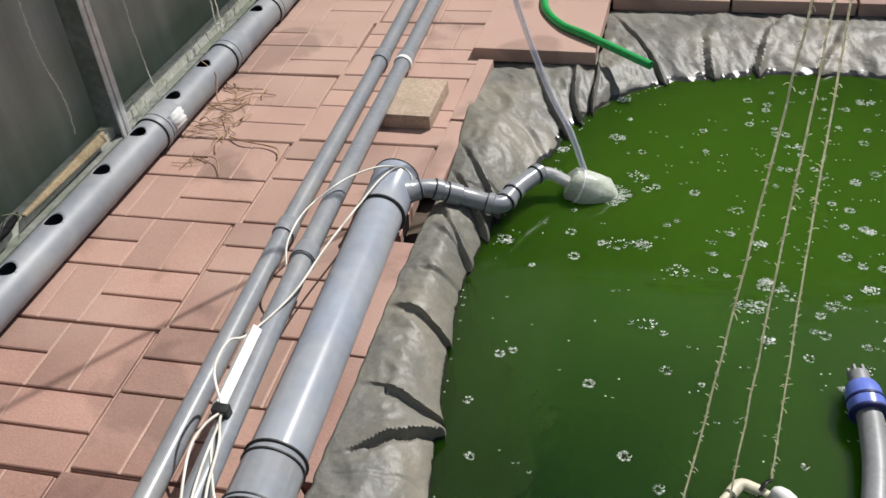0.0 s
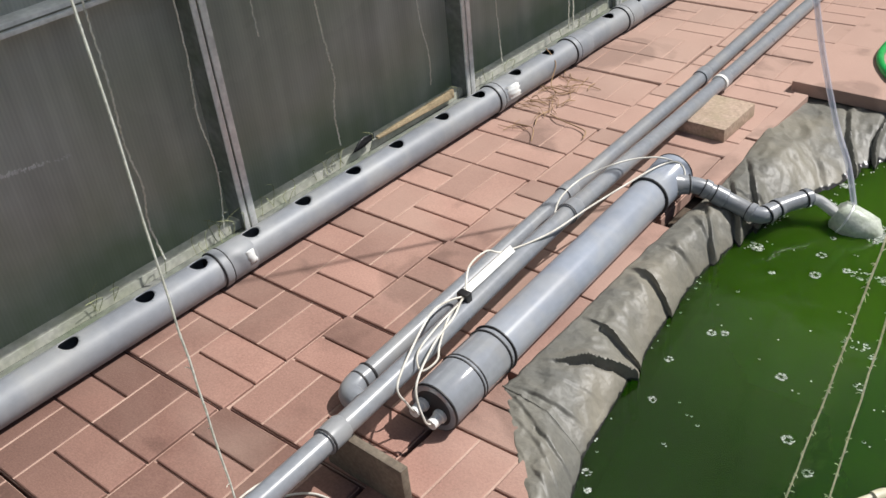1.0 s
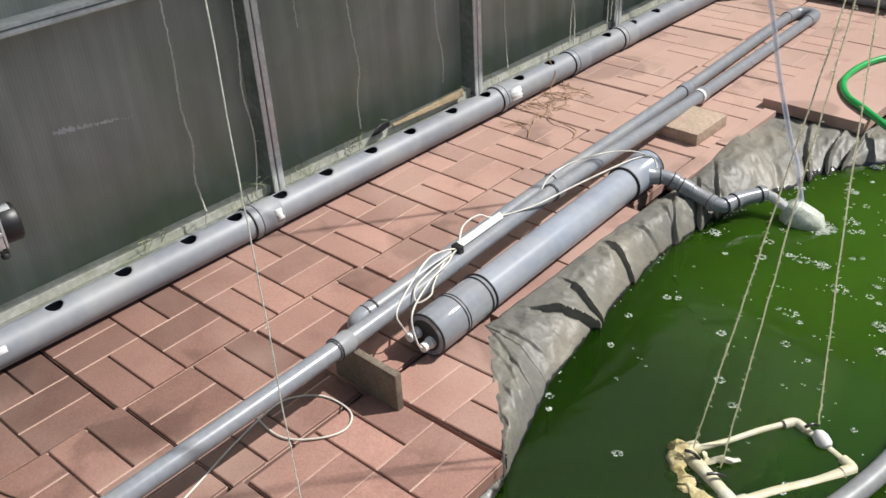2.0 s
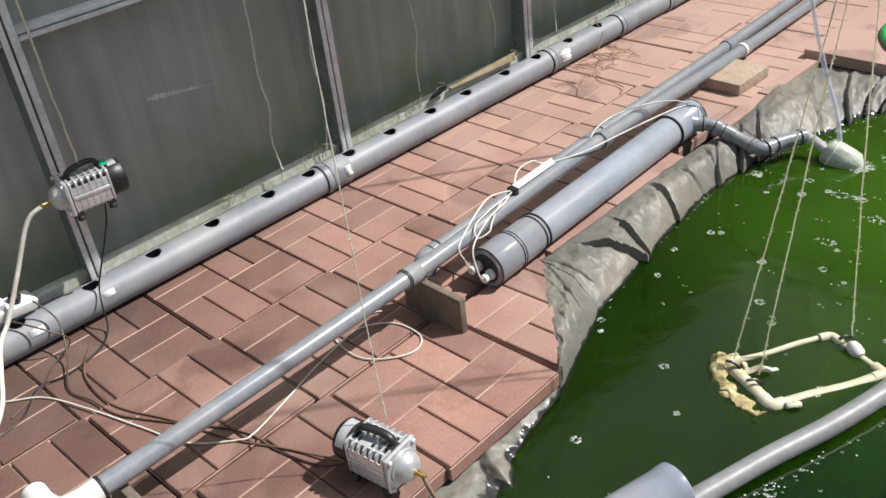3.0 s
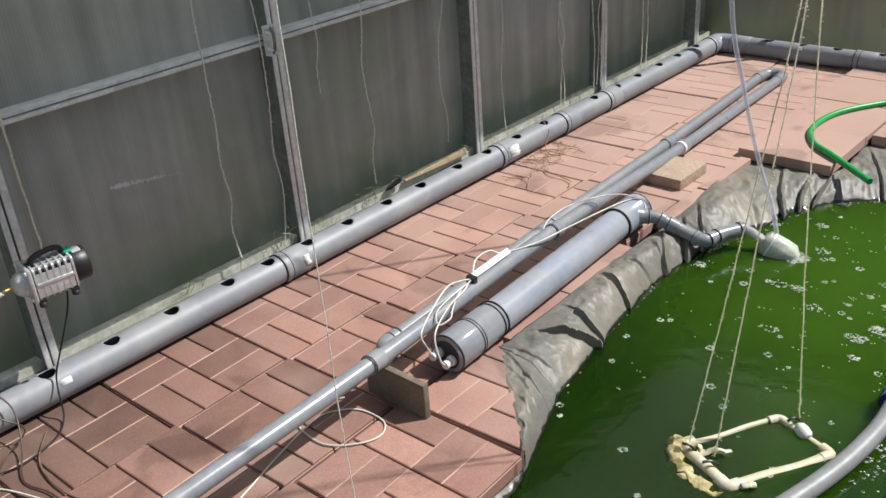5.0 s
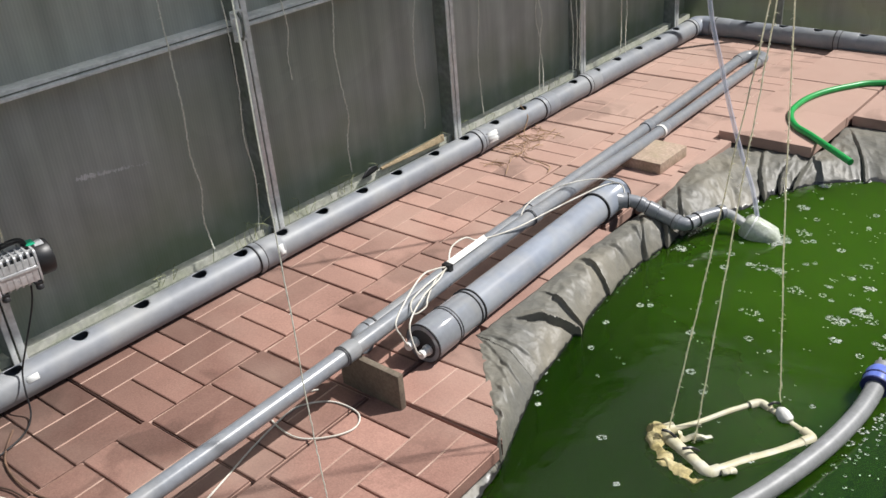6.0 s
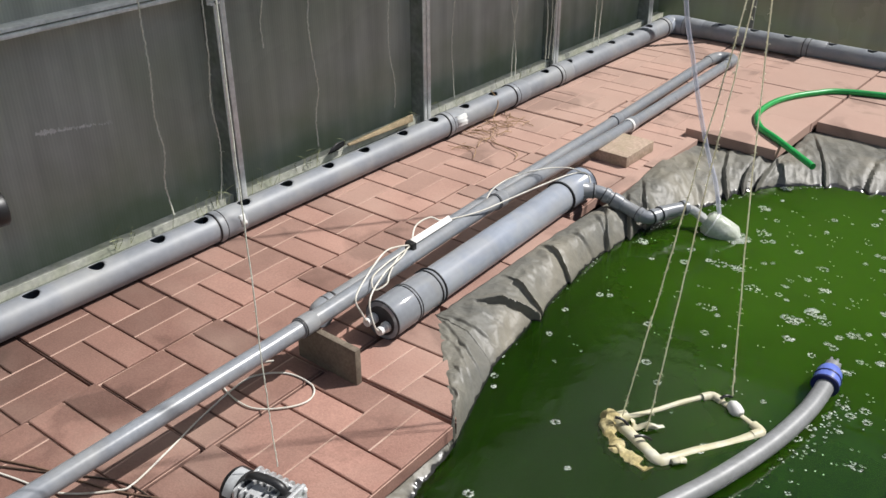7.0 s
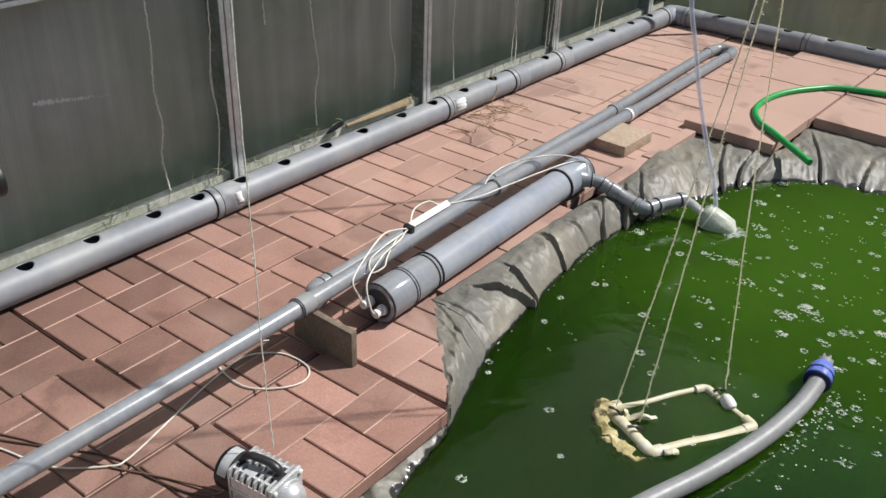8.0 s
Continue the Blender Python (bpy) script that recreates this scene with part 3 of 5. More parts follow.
def rails():
    for name, z in (("rail_middle", 0.80), ("rail_top", TOP_Z - 0.03)):
        for lo, hi in ((-1.08, -0.121), (-0.079, 0.885), (0.926, 1.915), (1.958, 2.925), (2.966, 3.92)):
            if name == "rail_middle" and lo > 1.2:
                continue
            r = part(name, box(bmesh.new(), (WALL_X + 0.002, lo, z), (-0.105, hi, z + 0.026), 0.002), M_STEEL)
            part("rail_lip", box(bmesh.new(), (-0.105, lo, z - 0.002), (-0.101, hi, z + 0.009), 0.001), M_STEEL, r)
            # thin dark strip on the rail face, drawn in place of a groove's shade
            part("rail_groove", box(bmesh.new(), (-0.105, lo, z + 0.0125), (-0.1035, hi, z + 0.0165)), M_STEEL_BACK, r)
            tagged(r, "galvanised steel horizontal rail between wall posts", "rail", "wall rails", "structure")
    # bracket where the rail meets the post
    b = thing("rail_bracket", "small grey steel bracket bolted to the post", "bracket", "", "structure")
    b.location = (-0.09, 0.878, 0.815)
    part("plate", box(bmesh.new(), (0, -0.024, -0.050), (0.006, 0.020, 0.050), 0.002), M_STEEL, b)
    for z in (-0.050, 0.042):
        part("jaw", box(bmesh.new(), (-0.002, -0.020, z), (0.020, 0.016, z + 0.008), 0.002), M_STEEL, b)
    part("strap", tube(smooth_path([(0.016, -0.002, -0.046), (0.028, -0.002, -0.02), (0.028, -0.002, 0.02), (0.016, -0.002, 0.046)], 5), 0.005, 8), M_STEEL_BACK, b)
    for z in (-0.030, 0.026):
        part("bolt", lathe([(0, 0.008), (0.008, 0.008), (0.011, 0.004), (0.024, 0.004)], (0.005, -0.012, z), (0.03, -0.012, z), 8), M_STEEL, b)


rails()
# unseen sheet, added to keep direct sun off the west wall
shade_sheet = part("roof_eaves", box(bmesh.new(), (WALL_X - 0.1, -3.2, 2.19), (0.94, FAR_Y + 1.6, 2.2)), M_SHADE_SHEET, None, smooth=False)
tagged(shade_sheet, "unseen cloudy sheet added overhead to shade the wall", "roof", kind="structure")
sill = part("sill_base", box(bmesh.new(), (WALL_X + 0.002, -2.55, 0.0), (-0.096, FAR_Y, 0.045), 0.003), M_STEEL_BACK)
tagged(sill, "dark grey steel base sill along the wall", "sill", kind="structure")
cap_strip = part("sill_strip", box(bmesh.new(), (-0.165, -2.5, 0.045), (-0.12, FAR_Y, 0.074), 0.003), M_STRIP)
tagged(cap_strip, "pale grey metal strip along the foot of the wall", "sill", kind="structure")
bm = bmesh.new()
box(bm, (-0.114, 1.46, 0.060), (-0.100, 1.85, 0.094), 0.002)
for v in bm.verts:
    v.co.z = 0.086 + (v.co.z - 0.077) * (0.25 + 0.75 * (v.co.y - 1.46) / 0.39) + 0.003 * noise.noise(v.co * 30)
lath = part("wooden_lath", bm, M_WOOD_PALE)
tagged(lath, "split pale wooden lath wedged between pipe and wall", "wooden lath")
bm = bmesh.new()
flap = []
for k in range(9):
    t = k / 8
    wide = 0.006 + 0.020 * math.sin(min(1.0, t * 1.25) * 2.4)
    flap.append([bm.verts.new((-0.108 + 0.012 * t + 0.006 * math.sin(q * 2 + t * 4), 1.345 + 0.095 * t, 0.082 + 0.014 * t + q * wide)) for q in (0.0, 0.35, 0.7, 1.0)])
for a, b in zip(flap, flap[1:]):
    for q in range(3):
        bm.faces.new((a[q], a[q + 1], b[q + 1], b[q]))
scrap = part("plastic_scrap", bm, M_BLACK)
thick = scrap.modifiers.new("thickness", "SOLIDIFY")
thick.thickness = 0.002
tagged(scrap, "curled black plastic scrap behind the planter pipe", "scrap")

# ---- planting gutter pipes ----
HOLES_Y = [-1.24, -1.02, -0.83, -0.61, -0.385, -0.16, 0.05, 0.263, 0.484, 0.655, 0.836, 1.034, 1.243, 1.438, 1.665, 1.861, 2.073, 2.28, 2.50, 2.70, 2.91,
           3.11, 3.33, 3.53, 3.74]
HOLES_X = [0.11, 0.31, 0.50, 0.69, 0.925, 1.13, 1.34, 1.56, 1.78, 2.0]


def drilled_pipe(length_from, length_to, holes, r=0.0505, hole=0.025):
    """A pipe along local y with round holes along its top."""
    bm = bmesh.new()
    n = 60
    step = 0.007
    count = int((length_to - length_from) / step) + 1
    rows = []
    for j in range(count):
        y = length_from + j * step
        row = []
        for k in range(n):
            a = 2 * math.pi * k / n
            s, yy = a if a < math.pi else a - 2 * math.pi, y
            s *= r
            keep = True
            if abs(s) < 0.05:
                for h in holes:
                    dy = yy - h
                    if abs(dy) < 0.045:
                        d = math.hypot(s, dy)
                        if d < hole - 0.0034:
                            keep = False
                        elif d < hole + 0.0034:
                            s, yy = s * hole / d, h + dy * hole / d
            row.append(bm.verts.new((math.sin(s / r) * r, yy, math.cos(s / r) * r)) if keep else None)
        rows.append(row)
    for a, b in zip(rows, rows[1:]):
        for k in range(n):
            quad = [a[k], a[(k + 1) % n], b[(k + 1) % n], b[k]]
            quad = [v for v in quad if v]
            if len(quad) >= 3:
                bm.faces.new(quad)
    bmesh.ops.recalc_face_normals(bm, faces=bm.faces)
    return bm


def gutter(name_label, m, lo, hi, holes, sockets):
    g = thing("planter_pipe", name_label, "planter pipe", "planter pipes")
    g.matrix_basis = m
    body = part("pipe_body", drilled_pipe(lo, hi, holes), M_PVC_GUTTER, g)
    s = body.modifiers.new("wall_thickness", "SOLIDIFY")
    s.thickness, s.offset = 0.003, -1
    for y in sockets:
        sock = part("socket", lathe([(y - 0.008, 0.050), (y - 0.008, 0.0545), (y, 0.0558), (y + 0.014, 0.0552), (y + 0.016, 0.0532), (y + 0.10, 0.0530), (y + 0.104, 0.0505)], (0, 0, 0), (0, 1, 0), 36), M_PVC_GUTTER, g)
        for at in (y - 0.011, y + 0.017):
            part("seal_ring", lip((0, 0, 0), (0, 1, 0), at, 0.0535, 0.004), M_RUBBER, sock, "thin black rubber seal ring")
    return g


GZ = 0.053
gut = gutter("long grey plastic planting pipe with round holes along the wall", pose(0, 0, GZ), -1.3, 3.95, HOLES_Y, (0.708, 1.935, 2.42, 2.80, 3.92))
gut2 = gutter("grey plastic planting pipe with round holes along the end wall", pose(0, 4.03, GZ, 0, 0, -90), 0.09, 2.2, HOLES_X, (0.10, 0.80))
elbow = thing("pipe_elbow", "grey plastic elbow joining the two planter pipes", "pipe elbow")
elbow.location = (0, 0, GZ)
part("bend", tube([(0, 3.93, 0), (0, 3.99, 0), (0.012, 4.018, 0), (0.04, 4.03, 0), (0.10, 4.03, 0)], 0.0545, 28), M_PVC, elbow)


def label_patch(a0, a1, y0, y1, r, mat, name, label, rag=0.004, seed=1):
    rnd = random.Random(seed)
    bm = bmesh.new()
    n = 8
    top = [bm.verts.new((math.sin(a) * r, y0 + rnd.uniform(-rag, rag), GZ + math.cos(a) * r)) for a in (a0 + (a1 - a0) * k / n for k in range(n + 1))]
    bot = [bm.verts.new((math.sin(a) * r, y1 + rnd.uniform(-rag, rag), GZ + math.cos(a) * r)) for a in (a0 + (a1 - a0) * k / n for k in range(n + 1))]
    for k in range(n):
        bm.faces.new((top[k], top[k + 1], bot[k + 1], bot[k]))
    ob = part(name, bm, mat)
    s = ob.modifiers.new("thickness", "SOLIDIFY")
    s.thickness = 0.0006
    tagged(ob, label, "label")


label_patch(0.80, 1.75, 1.968, 2.034, 0.0545, M_TAPE, "paper_label", "torn white paper label on grey pipe", 0.008)
label_patch(0.95, 1.70, 0.778, 0.803, 0.0545, M_TAPE, "paper_label", "small white sticker on grey pipe", 0.003, 4)
label_patch(0.92, 1.30, -0.148, -0.112, 0.0515, M_TAPE, "paper_label", "small white sticker on grey pipe", 0.002, 6)
label_patch(0.92, 1.34, -0.375, -0.330, 0.0515, M_TAPE, "paper_label", "small white sticker on grey pipe", 0.002, 7)

# ---- thin pipes, lamp housing ----
front_axis = [Vector(p) for p in ((0.80, -0.565, 0.125), (0.793, 0.375, 0.147), (0.70, 1.36, 0.116), (0.61, 2.45, 0.044), (0.555, 3.62, 0.030))]
front = thing("thin_pipe", "long thin grey plastic water pipe resting on a board", "pipe", "thin pipes")
part("pipe_run", tube(smooth_path(front_axis, 10), 0.0245, 20), M_PVC_DULL, front)
for i, s in ((1, 0.0), (2, 0.0), (3, 0.0)):
    a = front_axis[i]
    d = (front_axis[i + 1] - a).normalized()
    sock = part("socket", lathe([(0, 0.026), (0, 0.029), (0.05, 0.029), (0.055, 0.0265)], a, a + d, 24), M_PVC_DULL, front)
    part("seal_ring", lip(a, a + d, 0.004, 0.0292, 0.006 if i < 3 else 0.016), M_RUBBER if i < 3 else M_WHITE, sock, "black rubber seal ring" if i < 3 else "white sealing ring")
back_axis = [Vector(p) for p in ((0.622, 0.612, 0.030), (0.56, 1.55, 0.030), (0.52, 2.48, 0.030), (0.455, 3.60, 0.030))]
back = thing("thin_pipe", "thin grey plastic water pipe lying on the slabs", "pipe", "thin pipes")
part("pipe_run", tube(smooth_path(back_axis, 10), 0.0245, 20), M_PVC_DULL, back)
for i in (1, 2):
    a = back_axis[i]
    d = (back_axis[i + 1] - a).normalized()
    part("socket", lathe([(0, 0.026), (0, 0.029), (0.05, 0.029), (0.055, 0.0265)], a, a + d, 24), M_PVC_DULL, back)
d = (back_axis[1] - back_axis[0]).normalized()
bend = part("elbow", sweep(bmesh.new(), smooth_path([back_axis[0] + d * 0.04, back_axis[0], back_axis[0] - d * 0.03 + Vector((0.012, 0, 0)), back_axis[0] - d * 0.04 + Vector((0.05, 0, 0))], 6), 0.0285, 22), M_PVC_DULL, back)
for s in (0.012, 0.045):
    part("seal_ring", lip(back_axis[0], back_axis[0] + d, s, 0.0285, 0.006), M_RUBBER, bend, "black rubber seal ring")
part("return_bend", tube(smooth_path([front_axis[-1] - Vector((0, 0.05, 0)), front_axis[-1], (0.545, 3.665, 0.03), (0.505, 3.68, 0.03), (0.465, 3.65, 0.03), back_axis[-1] - Vector((0, 0.04, 0))], 6), 0.0285, 22), M_PVC_DULL, front)

A, B = Vector((0.844, 0.634, 0.0615)), Vector((0.787, 1.795, 0.0615))
lamp = thing("filter_housing", "thick grey plastic filter tube with rubber seal rings on the slabs", "filter tube")
L = (B - A).length
part("tube_body", lathe([(0.23, 0.053), (0.23, 0.0555), (L - 0.16, 0.0555), (L - 0.16, 0.053)], A, B, 40), M_PVC, lamp)
end_cap = part("end_cap", lathe([(0, 0.046), (0, 0.0585), (0.004, 0.0605), (0.10, 0.0605), (0.112, 0.0615), (0.118, 0.0605), (0.225, 0.0595), (0.235, 0.056)], A, B, 40, False), M_PVC_GLOSS, lamp, "polished grey end cap")
part("cap_face", lathe([(0.006, 0.0), (0.006, 0.050), (0.012, 0.050)], A, B, 36), M_BLACK, end_cap, "black recessed end face")
for s in (0.004, 0.106, 0.116, 0.214, 0.232):
    part("seal_ring", lip(A, B, s, 0.0605, 0.006), M_RUBBER, end_cap, "black rubber seal ring")
coupling = part("coupling", lathe([(L - 0.165, 0.056), (L - 0.163, 0.0600), (L - 0.05, 0.0585), (L - 0.046, 0.0605), (L - 0.004, 0.0605), (L, 0.056), (L, 0.048), (L - 0.02, 0.046), (L - 0.02, 0.0)], A, B, 40), M_PVC, lamp)
part("seal_ring", lip(A, B, L - 0.165, 0.0605, 0.007), M_RUBBER, coupling, "black rubber seal ring")
part("seal_ring", lip(A, B, L - 0.006, 0.0600, 0.006), M_RUBBER, coupling, "black rubber seal ring")
ax = (B - A).normalized()
rt = ax.cross(Vector((0, 0, 1))).normalized()
for s, u in ((0.018, -0.012), (-0.028, 0.0)):
    c = A + rt * s + Vector((0, 0, u))
    part("cable_gland", lathe([(-0.034, 0.008), (-0.034, 0.013), (-0.010, 0.0135), (-0.008, 0.0165), (0.006, 0.0165)], c, c + ax, 10), M_WHITE, end_cap, "pale grey cable gland")

# outlet fittings from housing to pump: a side branch and three bends
def bent(points, fillet=0.03, steps=7):
    """A path of straight runs with short rounded corners."""
    pts = [Vector(p) for p in points]
    out = [pts[0]]
    for a, b, c in zip(pts, pts[1:], pts[2:]):
        d1, d2 = (a - b), (c - b)
        cut = min(fillet, d1.length * 0.45, d2.length * 0.45)
        p, q = b + d1.normalized() * cut, b + d2.normalized() * cut
        for k in range(steps + 1):
            t = k / steps
            out.append(p * (1 - t) ** 2 + b * 2 * t * (1 - t) + q * t * t)
    return out + [pts[-1]]


OUT = [(0.800, 1.705, 0.067), (0.878, 1.760, 0.064), (0.985, 1.795, 0.014), (1.062, 1.794, -0.004), (1.088, 1.880, 0.0), (1.135, 1.962, 0.001)]
outlet = thing("outlet_pipe", "grey plastic elbow fittings leading to the pump", "pipe fitting")
part("bent_run", sweep(bmesh.new(), bent(OUT), 0.0242, 22), M_PVC_DULL, outlet)
branch_a, branch_b = Vector(OUT[0]), Vector(OUT[1])
branch = part("branch", lathe([(0.03, 0.036), (0.05, 0.031), (0.056, 0.0285), (0.076, 0.0285), (0.079, 0.0245)], branch_a, branch_b, 26), M_PVC_DULL, outlet)
part("seal_ring", lip(branch_a, branch_b, 0.074, 0.0285, 0.005), M_RUBBER, branch, "dark rubber ring")
for i, at, long_ in ((1, 0.030, 0.022), (1, 0.074, 0.040), (2, 0.050, 0.020), (3, 0.030, 0.022), (3, 0.070, 0.018), (4, 0.080, 0.018)):
    a, b = Vector(OUT[i]), Vector(OUT[i + 1])
    sock = part("socket", lathe([(at - long_ / 2, 0.0242), (at - long_ / 2 + 0.003, 0.0282), (at + long_ / 2 - 0.003, 0.0282), (at + long_ / 2, 0.0242)], a, b, 24), M_PVC_DULL, outlet)
    part("seal_ring", lip(a, b, at - long_ / 2 + 0.001, 0.0268, 0.0034), M_RUBBER, sock, "dark rubber ring")

pump = thing("pond_pump", "white plastic pump wrapped in wet filter cloth half under water", "pump")
P0 = Vector((1.208, 1.965, -0.030))
P1 = Vector((1.325, 1.990, -0.082))
bm = lathe([(0, 0.0), (0.0, 0.030), (0.012, 0.043), (0.04, 0.050), (0.08, 0.050), (0.115, 0.042), (0.135, 0.026), (0.14, 0.0)], P0, P1, 28)
for v in bm.verts:
    v.co += Vector((noise.noise(v.co * 34), noise.noise(v.co * 34 + Vector((5, 0, 0))), noise.noise(v.co * 34 + Vector((0, 5, 0))))) * 0.006
part("pump_body", bm, M_WETCLOTH, pump)
part("band", lip(P0, P1, 0.03, 0.049, 0.006), M_STEEL, pump)
part("inlet_pipe", tube(smooth_path([(1.130, 1.952, 0.001), (1.158, 1.966, -0.006), (1.190, 1.966, -0.020), (1.222, 1.966, -0.036)], 6), 0.0165, 14), M_WHITE, pump)

tube_thing = thing("clear_air_tube", "milky clear plastic tube hanging down into the pump", "tube")
part("tube_run", tube(smooth_path([(1.25, 1.985, 0.0), (1.205, 2.02, 0.10), (1.140, 2.045, 0.22), (1.052, 2.045, 0.50), (0.998, 1.99, 0.9), (0.98, 1.9, 2.08)], 10), 0.0085, 10), M_TUBE, tube_thing)

# ---- board and block under the thin pipe ----
bm = box(bmesh.new(), (0.72, 0.427, 0.0), (0.944, 0.447, 0.112), 0.002)
tagged(part("support_board", bm, M_WOOD), "weathered brown board standing on edge under a pipe", "board")
bm = box(bmesh.new(), (0.610, 2.135, 0.0), (0.783, 2.36, 0.046), 0.004)
tagged(part("flat_block", bm, M_BLOCK), "dusty flat stone block on the slabs beside pipes", "block")

# ---- hoses ----
green = thing("garden_hose", "bright green garden hose curling over the slab edge", "hose")
part("hose_run", tube(smooth_path([(2.3, 3.65, 0.045), (1.7, 3.62, 0.045), (1.22, 3.50, 0.043), (1.08, 3.37, 0.043), (0.99, 3.17, 0.043), (0.985, 2.95, 0.043), (1.06, 2.79, 0.045), (1.17, 2.69, 0.05), (1.382, 2.535, 0.035)], 10), 0.0135, 14), M_GREEN_HOSE, green)
grey = thing("suction_hose", "grey ribbed suction hose floating on the water", "hose")
gp = smooth_path([(1.61, 0.12, -0.06), (1.695, 0.36, -0.047), (1.755, 0.56, -0.044), (1.818, 0.745, -0.042), (1.868, 0.94, -0.040), (1.893, 1.11, -0.036), (1.896, 1.225, -0.032), (1.890, 1.282, -0.028)], 30)
part("hose_run", sweep(bmesh.new(), gp, 0, 16, True, [0.0245 + 0.0004 * (i % 2 == 0) for i in range(len(gp))]), M_GREY_HOSE, grey)
ga = gp[-1]
gd = (gp[-1] - gp[-6]).normalized()
blue = part("blue_coupling", lathe([(-0.026, 0.026), (-0.025, 0.034), (-0.002, 0.036), (0.003, 0.036), (0.030, 0.034), (0.042, 0.029), (0.044, 0.022), (0.044, 0.0)], ga, ga + gd, 18), M_BLUE, grey, "blue plastic hose coupling")
for s in (-0.024, 0.004):
    part("coupling_ring", lip(ga, ga + gd, s, 0.0362, 0.007), M_NAVY, blue, "dark navy ring")
strainer = part("strainer", lathe([(0.042, 0.022), (0.072, 0.021), (0.078, 0.015), (0.078, 0)], ga, ga + gd, 12), M_GREY_HOSE, grey)
for k in range(6):
    a = math.radians(60 * k)
    sd = gd.cross(Vector((0, 0, 1))).normalized()
    c = ga + gd * 0.07 + (sd * math.cos(a) + sd.cross(gd) * math.sin(a)) * 0.016
    part("strainer_tooth", lathe([(0, 0.005), (0.016, 0.004)], c, c + gd, 6), M_GREY_HOSE, strainer)
stub = thing("grey_pipe_stub", "short wide grey plastic pipe lying round the suction hose", "pipe")
part("stub_body", lathe([(0, 0.058), (0.262, 0.058), (0.266, 0.060), (0.288, 0.060), (0.292, 0.056), (0.285, 0.054), (0.02, 0.054), (0, 0.058)], (1.590, 0.060, -0.020), (1.664, 0.345, -0.014), 32, False), M_PVC, stub)

# ---- floating net frame on twine ----
FR = [(1.506, 0.816, -0.066), (1.660, 1.076, -0.068), (1.826, 1.018, -0.076), (1.670, 0.746, -0.077)]
frame_thing = thing("floating_frame", "stained white plastic pipe frame half sunk at the surface", "frame")
for i in range(4):
    a, b = Vector(FR[i]), Vector(FR[(i + 1) % 4])
    r = (0.0085, 0.0105, 0.0155, 0.0185)[i]
    path = smooth_path([a, a.lerp(b, 0.33) + Vector((0.003, 0.002, -0.005)), a.lerp(b, 0.7) + Vector((-0.003, 0.003, -0.003)), b], 7)
    bar = part("frame_bar", sweep(bmesh.new(), path, r, 14, True, [r * (1 + 0.07 * noise.noise(p * 24)) for p in path]), M_NET, frame_thing)
    if i in (1, 2):
        d = (a - b).normalized()
        part("end_sleeve", lathe([(-0.004, r), (0.0, r * 1.2), (0.034, r * 1.2), (0.037, r)], b, b + d, 16), M_NET, bar)
for i, r in ((0, 0.019), (1, 0.0125), (2, 0.016), (3, 0.020)):
    p, q, c = Vector(FR[i]), Vector(FR[(i + 1) % 4]), Vector(FR[i - 1])
    part("corner_elbow", sweep(bmesh.new(), bent([p + (c - p).normalized() * 0.034, p, p + (q - p).normalized() * 0.034], 0.024), r, 14), M_NET, frame_thing)
bm = lathe([(0, 0.0), (0.002, 0.010), (0.010, 0.016), (0.026, 0.019), (0.040, 0.016), (0.048, 0.009), (0.050, 0.0)], (1.714, 1.064, -0.058), (1.764, 1.034, -0.066), 20)
for v in bm.verts:
    v.co += Vector((noise.noise(v.co * 50), noise.noise(v.co * 50 + Vector((7, 0, 0))), noise.noise(v.co * 50 + Vector((0, 7, 0))))) * 0.004
part("float_ball", bm, M_WHITE, frame_thing, "white plastic float")


def floss(points, r, seed, rag):
    path = smooth_path(points, 12)
    bm = sweep(bmesh.new(), path, r, 16, True, [r * (0.9 + 0.35 * noise.noise(Vector((i * 0.35, seed, 0)))) for i in range(len(path))])
    for v in bm.verts:
        v.co += Vector((noise.noise(v.co * 45), noise.noise(v.co * 45 + Vector((9, 0, seed))), noise.noise(v.co * 38))) * rag
    return bm


part("floss_roll", floss([(1.490, 0.815, -0.060), (1.508, 0.775, -0.072), (1.560, 0.735, -0.080), (1.625, 0.708, -0.082), (1.665, 0.706, -0.086)], 0.022, 1, 0.016), M_FOAM, frame_thing, "yellowed filter floss")
part("floss_roll", floss([(1.485, 0.80, -0.078), (1.525, 0.745, -0.086), (1.60, 0.70, -0.090)], 0.018, 2, 0.014), M_FOAM, frame_thing, "yellowed filter floss")
part("floss_shred", floss([(1.545, 0.818, -0.064), (1.585, 0.835, -0.066), (1.615, 0.875, -0.068)], 0.009, 3, 0.016), M_NET, frame_thing, "pale wet shred of cloth")
part("floss_shred", floss([(1.70, 0.765, -0.064), (1.725, 0.785, -0.067)], 0.007, 4, 0.012), M_NET, frame_thing, "pale wet shred of cloth")
for p, q in (((1.518, 0.79, -0.036), (1.552, 0.805, -0.055)), ((1.592, 0.762, -0.042), (1.622, 0.795, -0.058)), ((1.692, 1.048, -0.046), (1.712, 1.078, -0.05))):
    part("cable_tie", tube(smooth_path([p, (Vector(p) + Vector(q)) / 2 + Vector((0, 0, 0.007)), q], 4), 0.0038, 8), M_BLACK, frame_thing, "black cable tie")


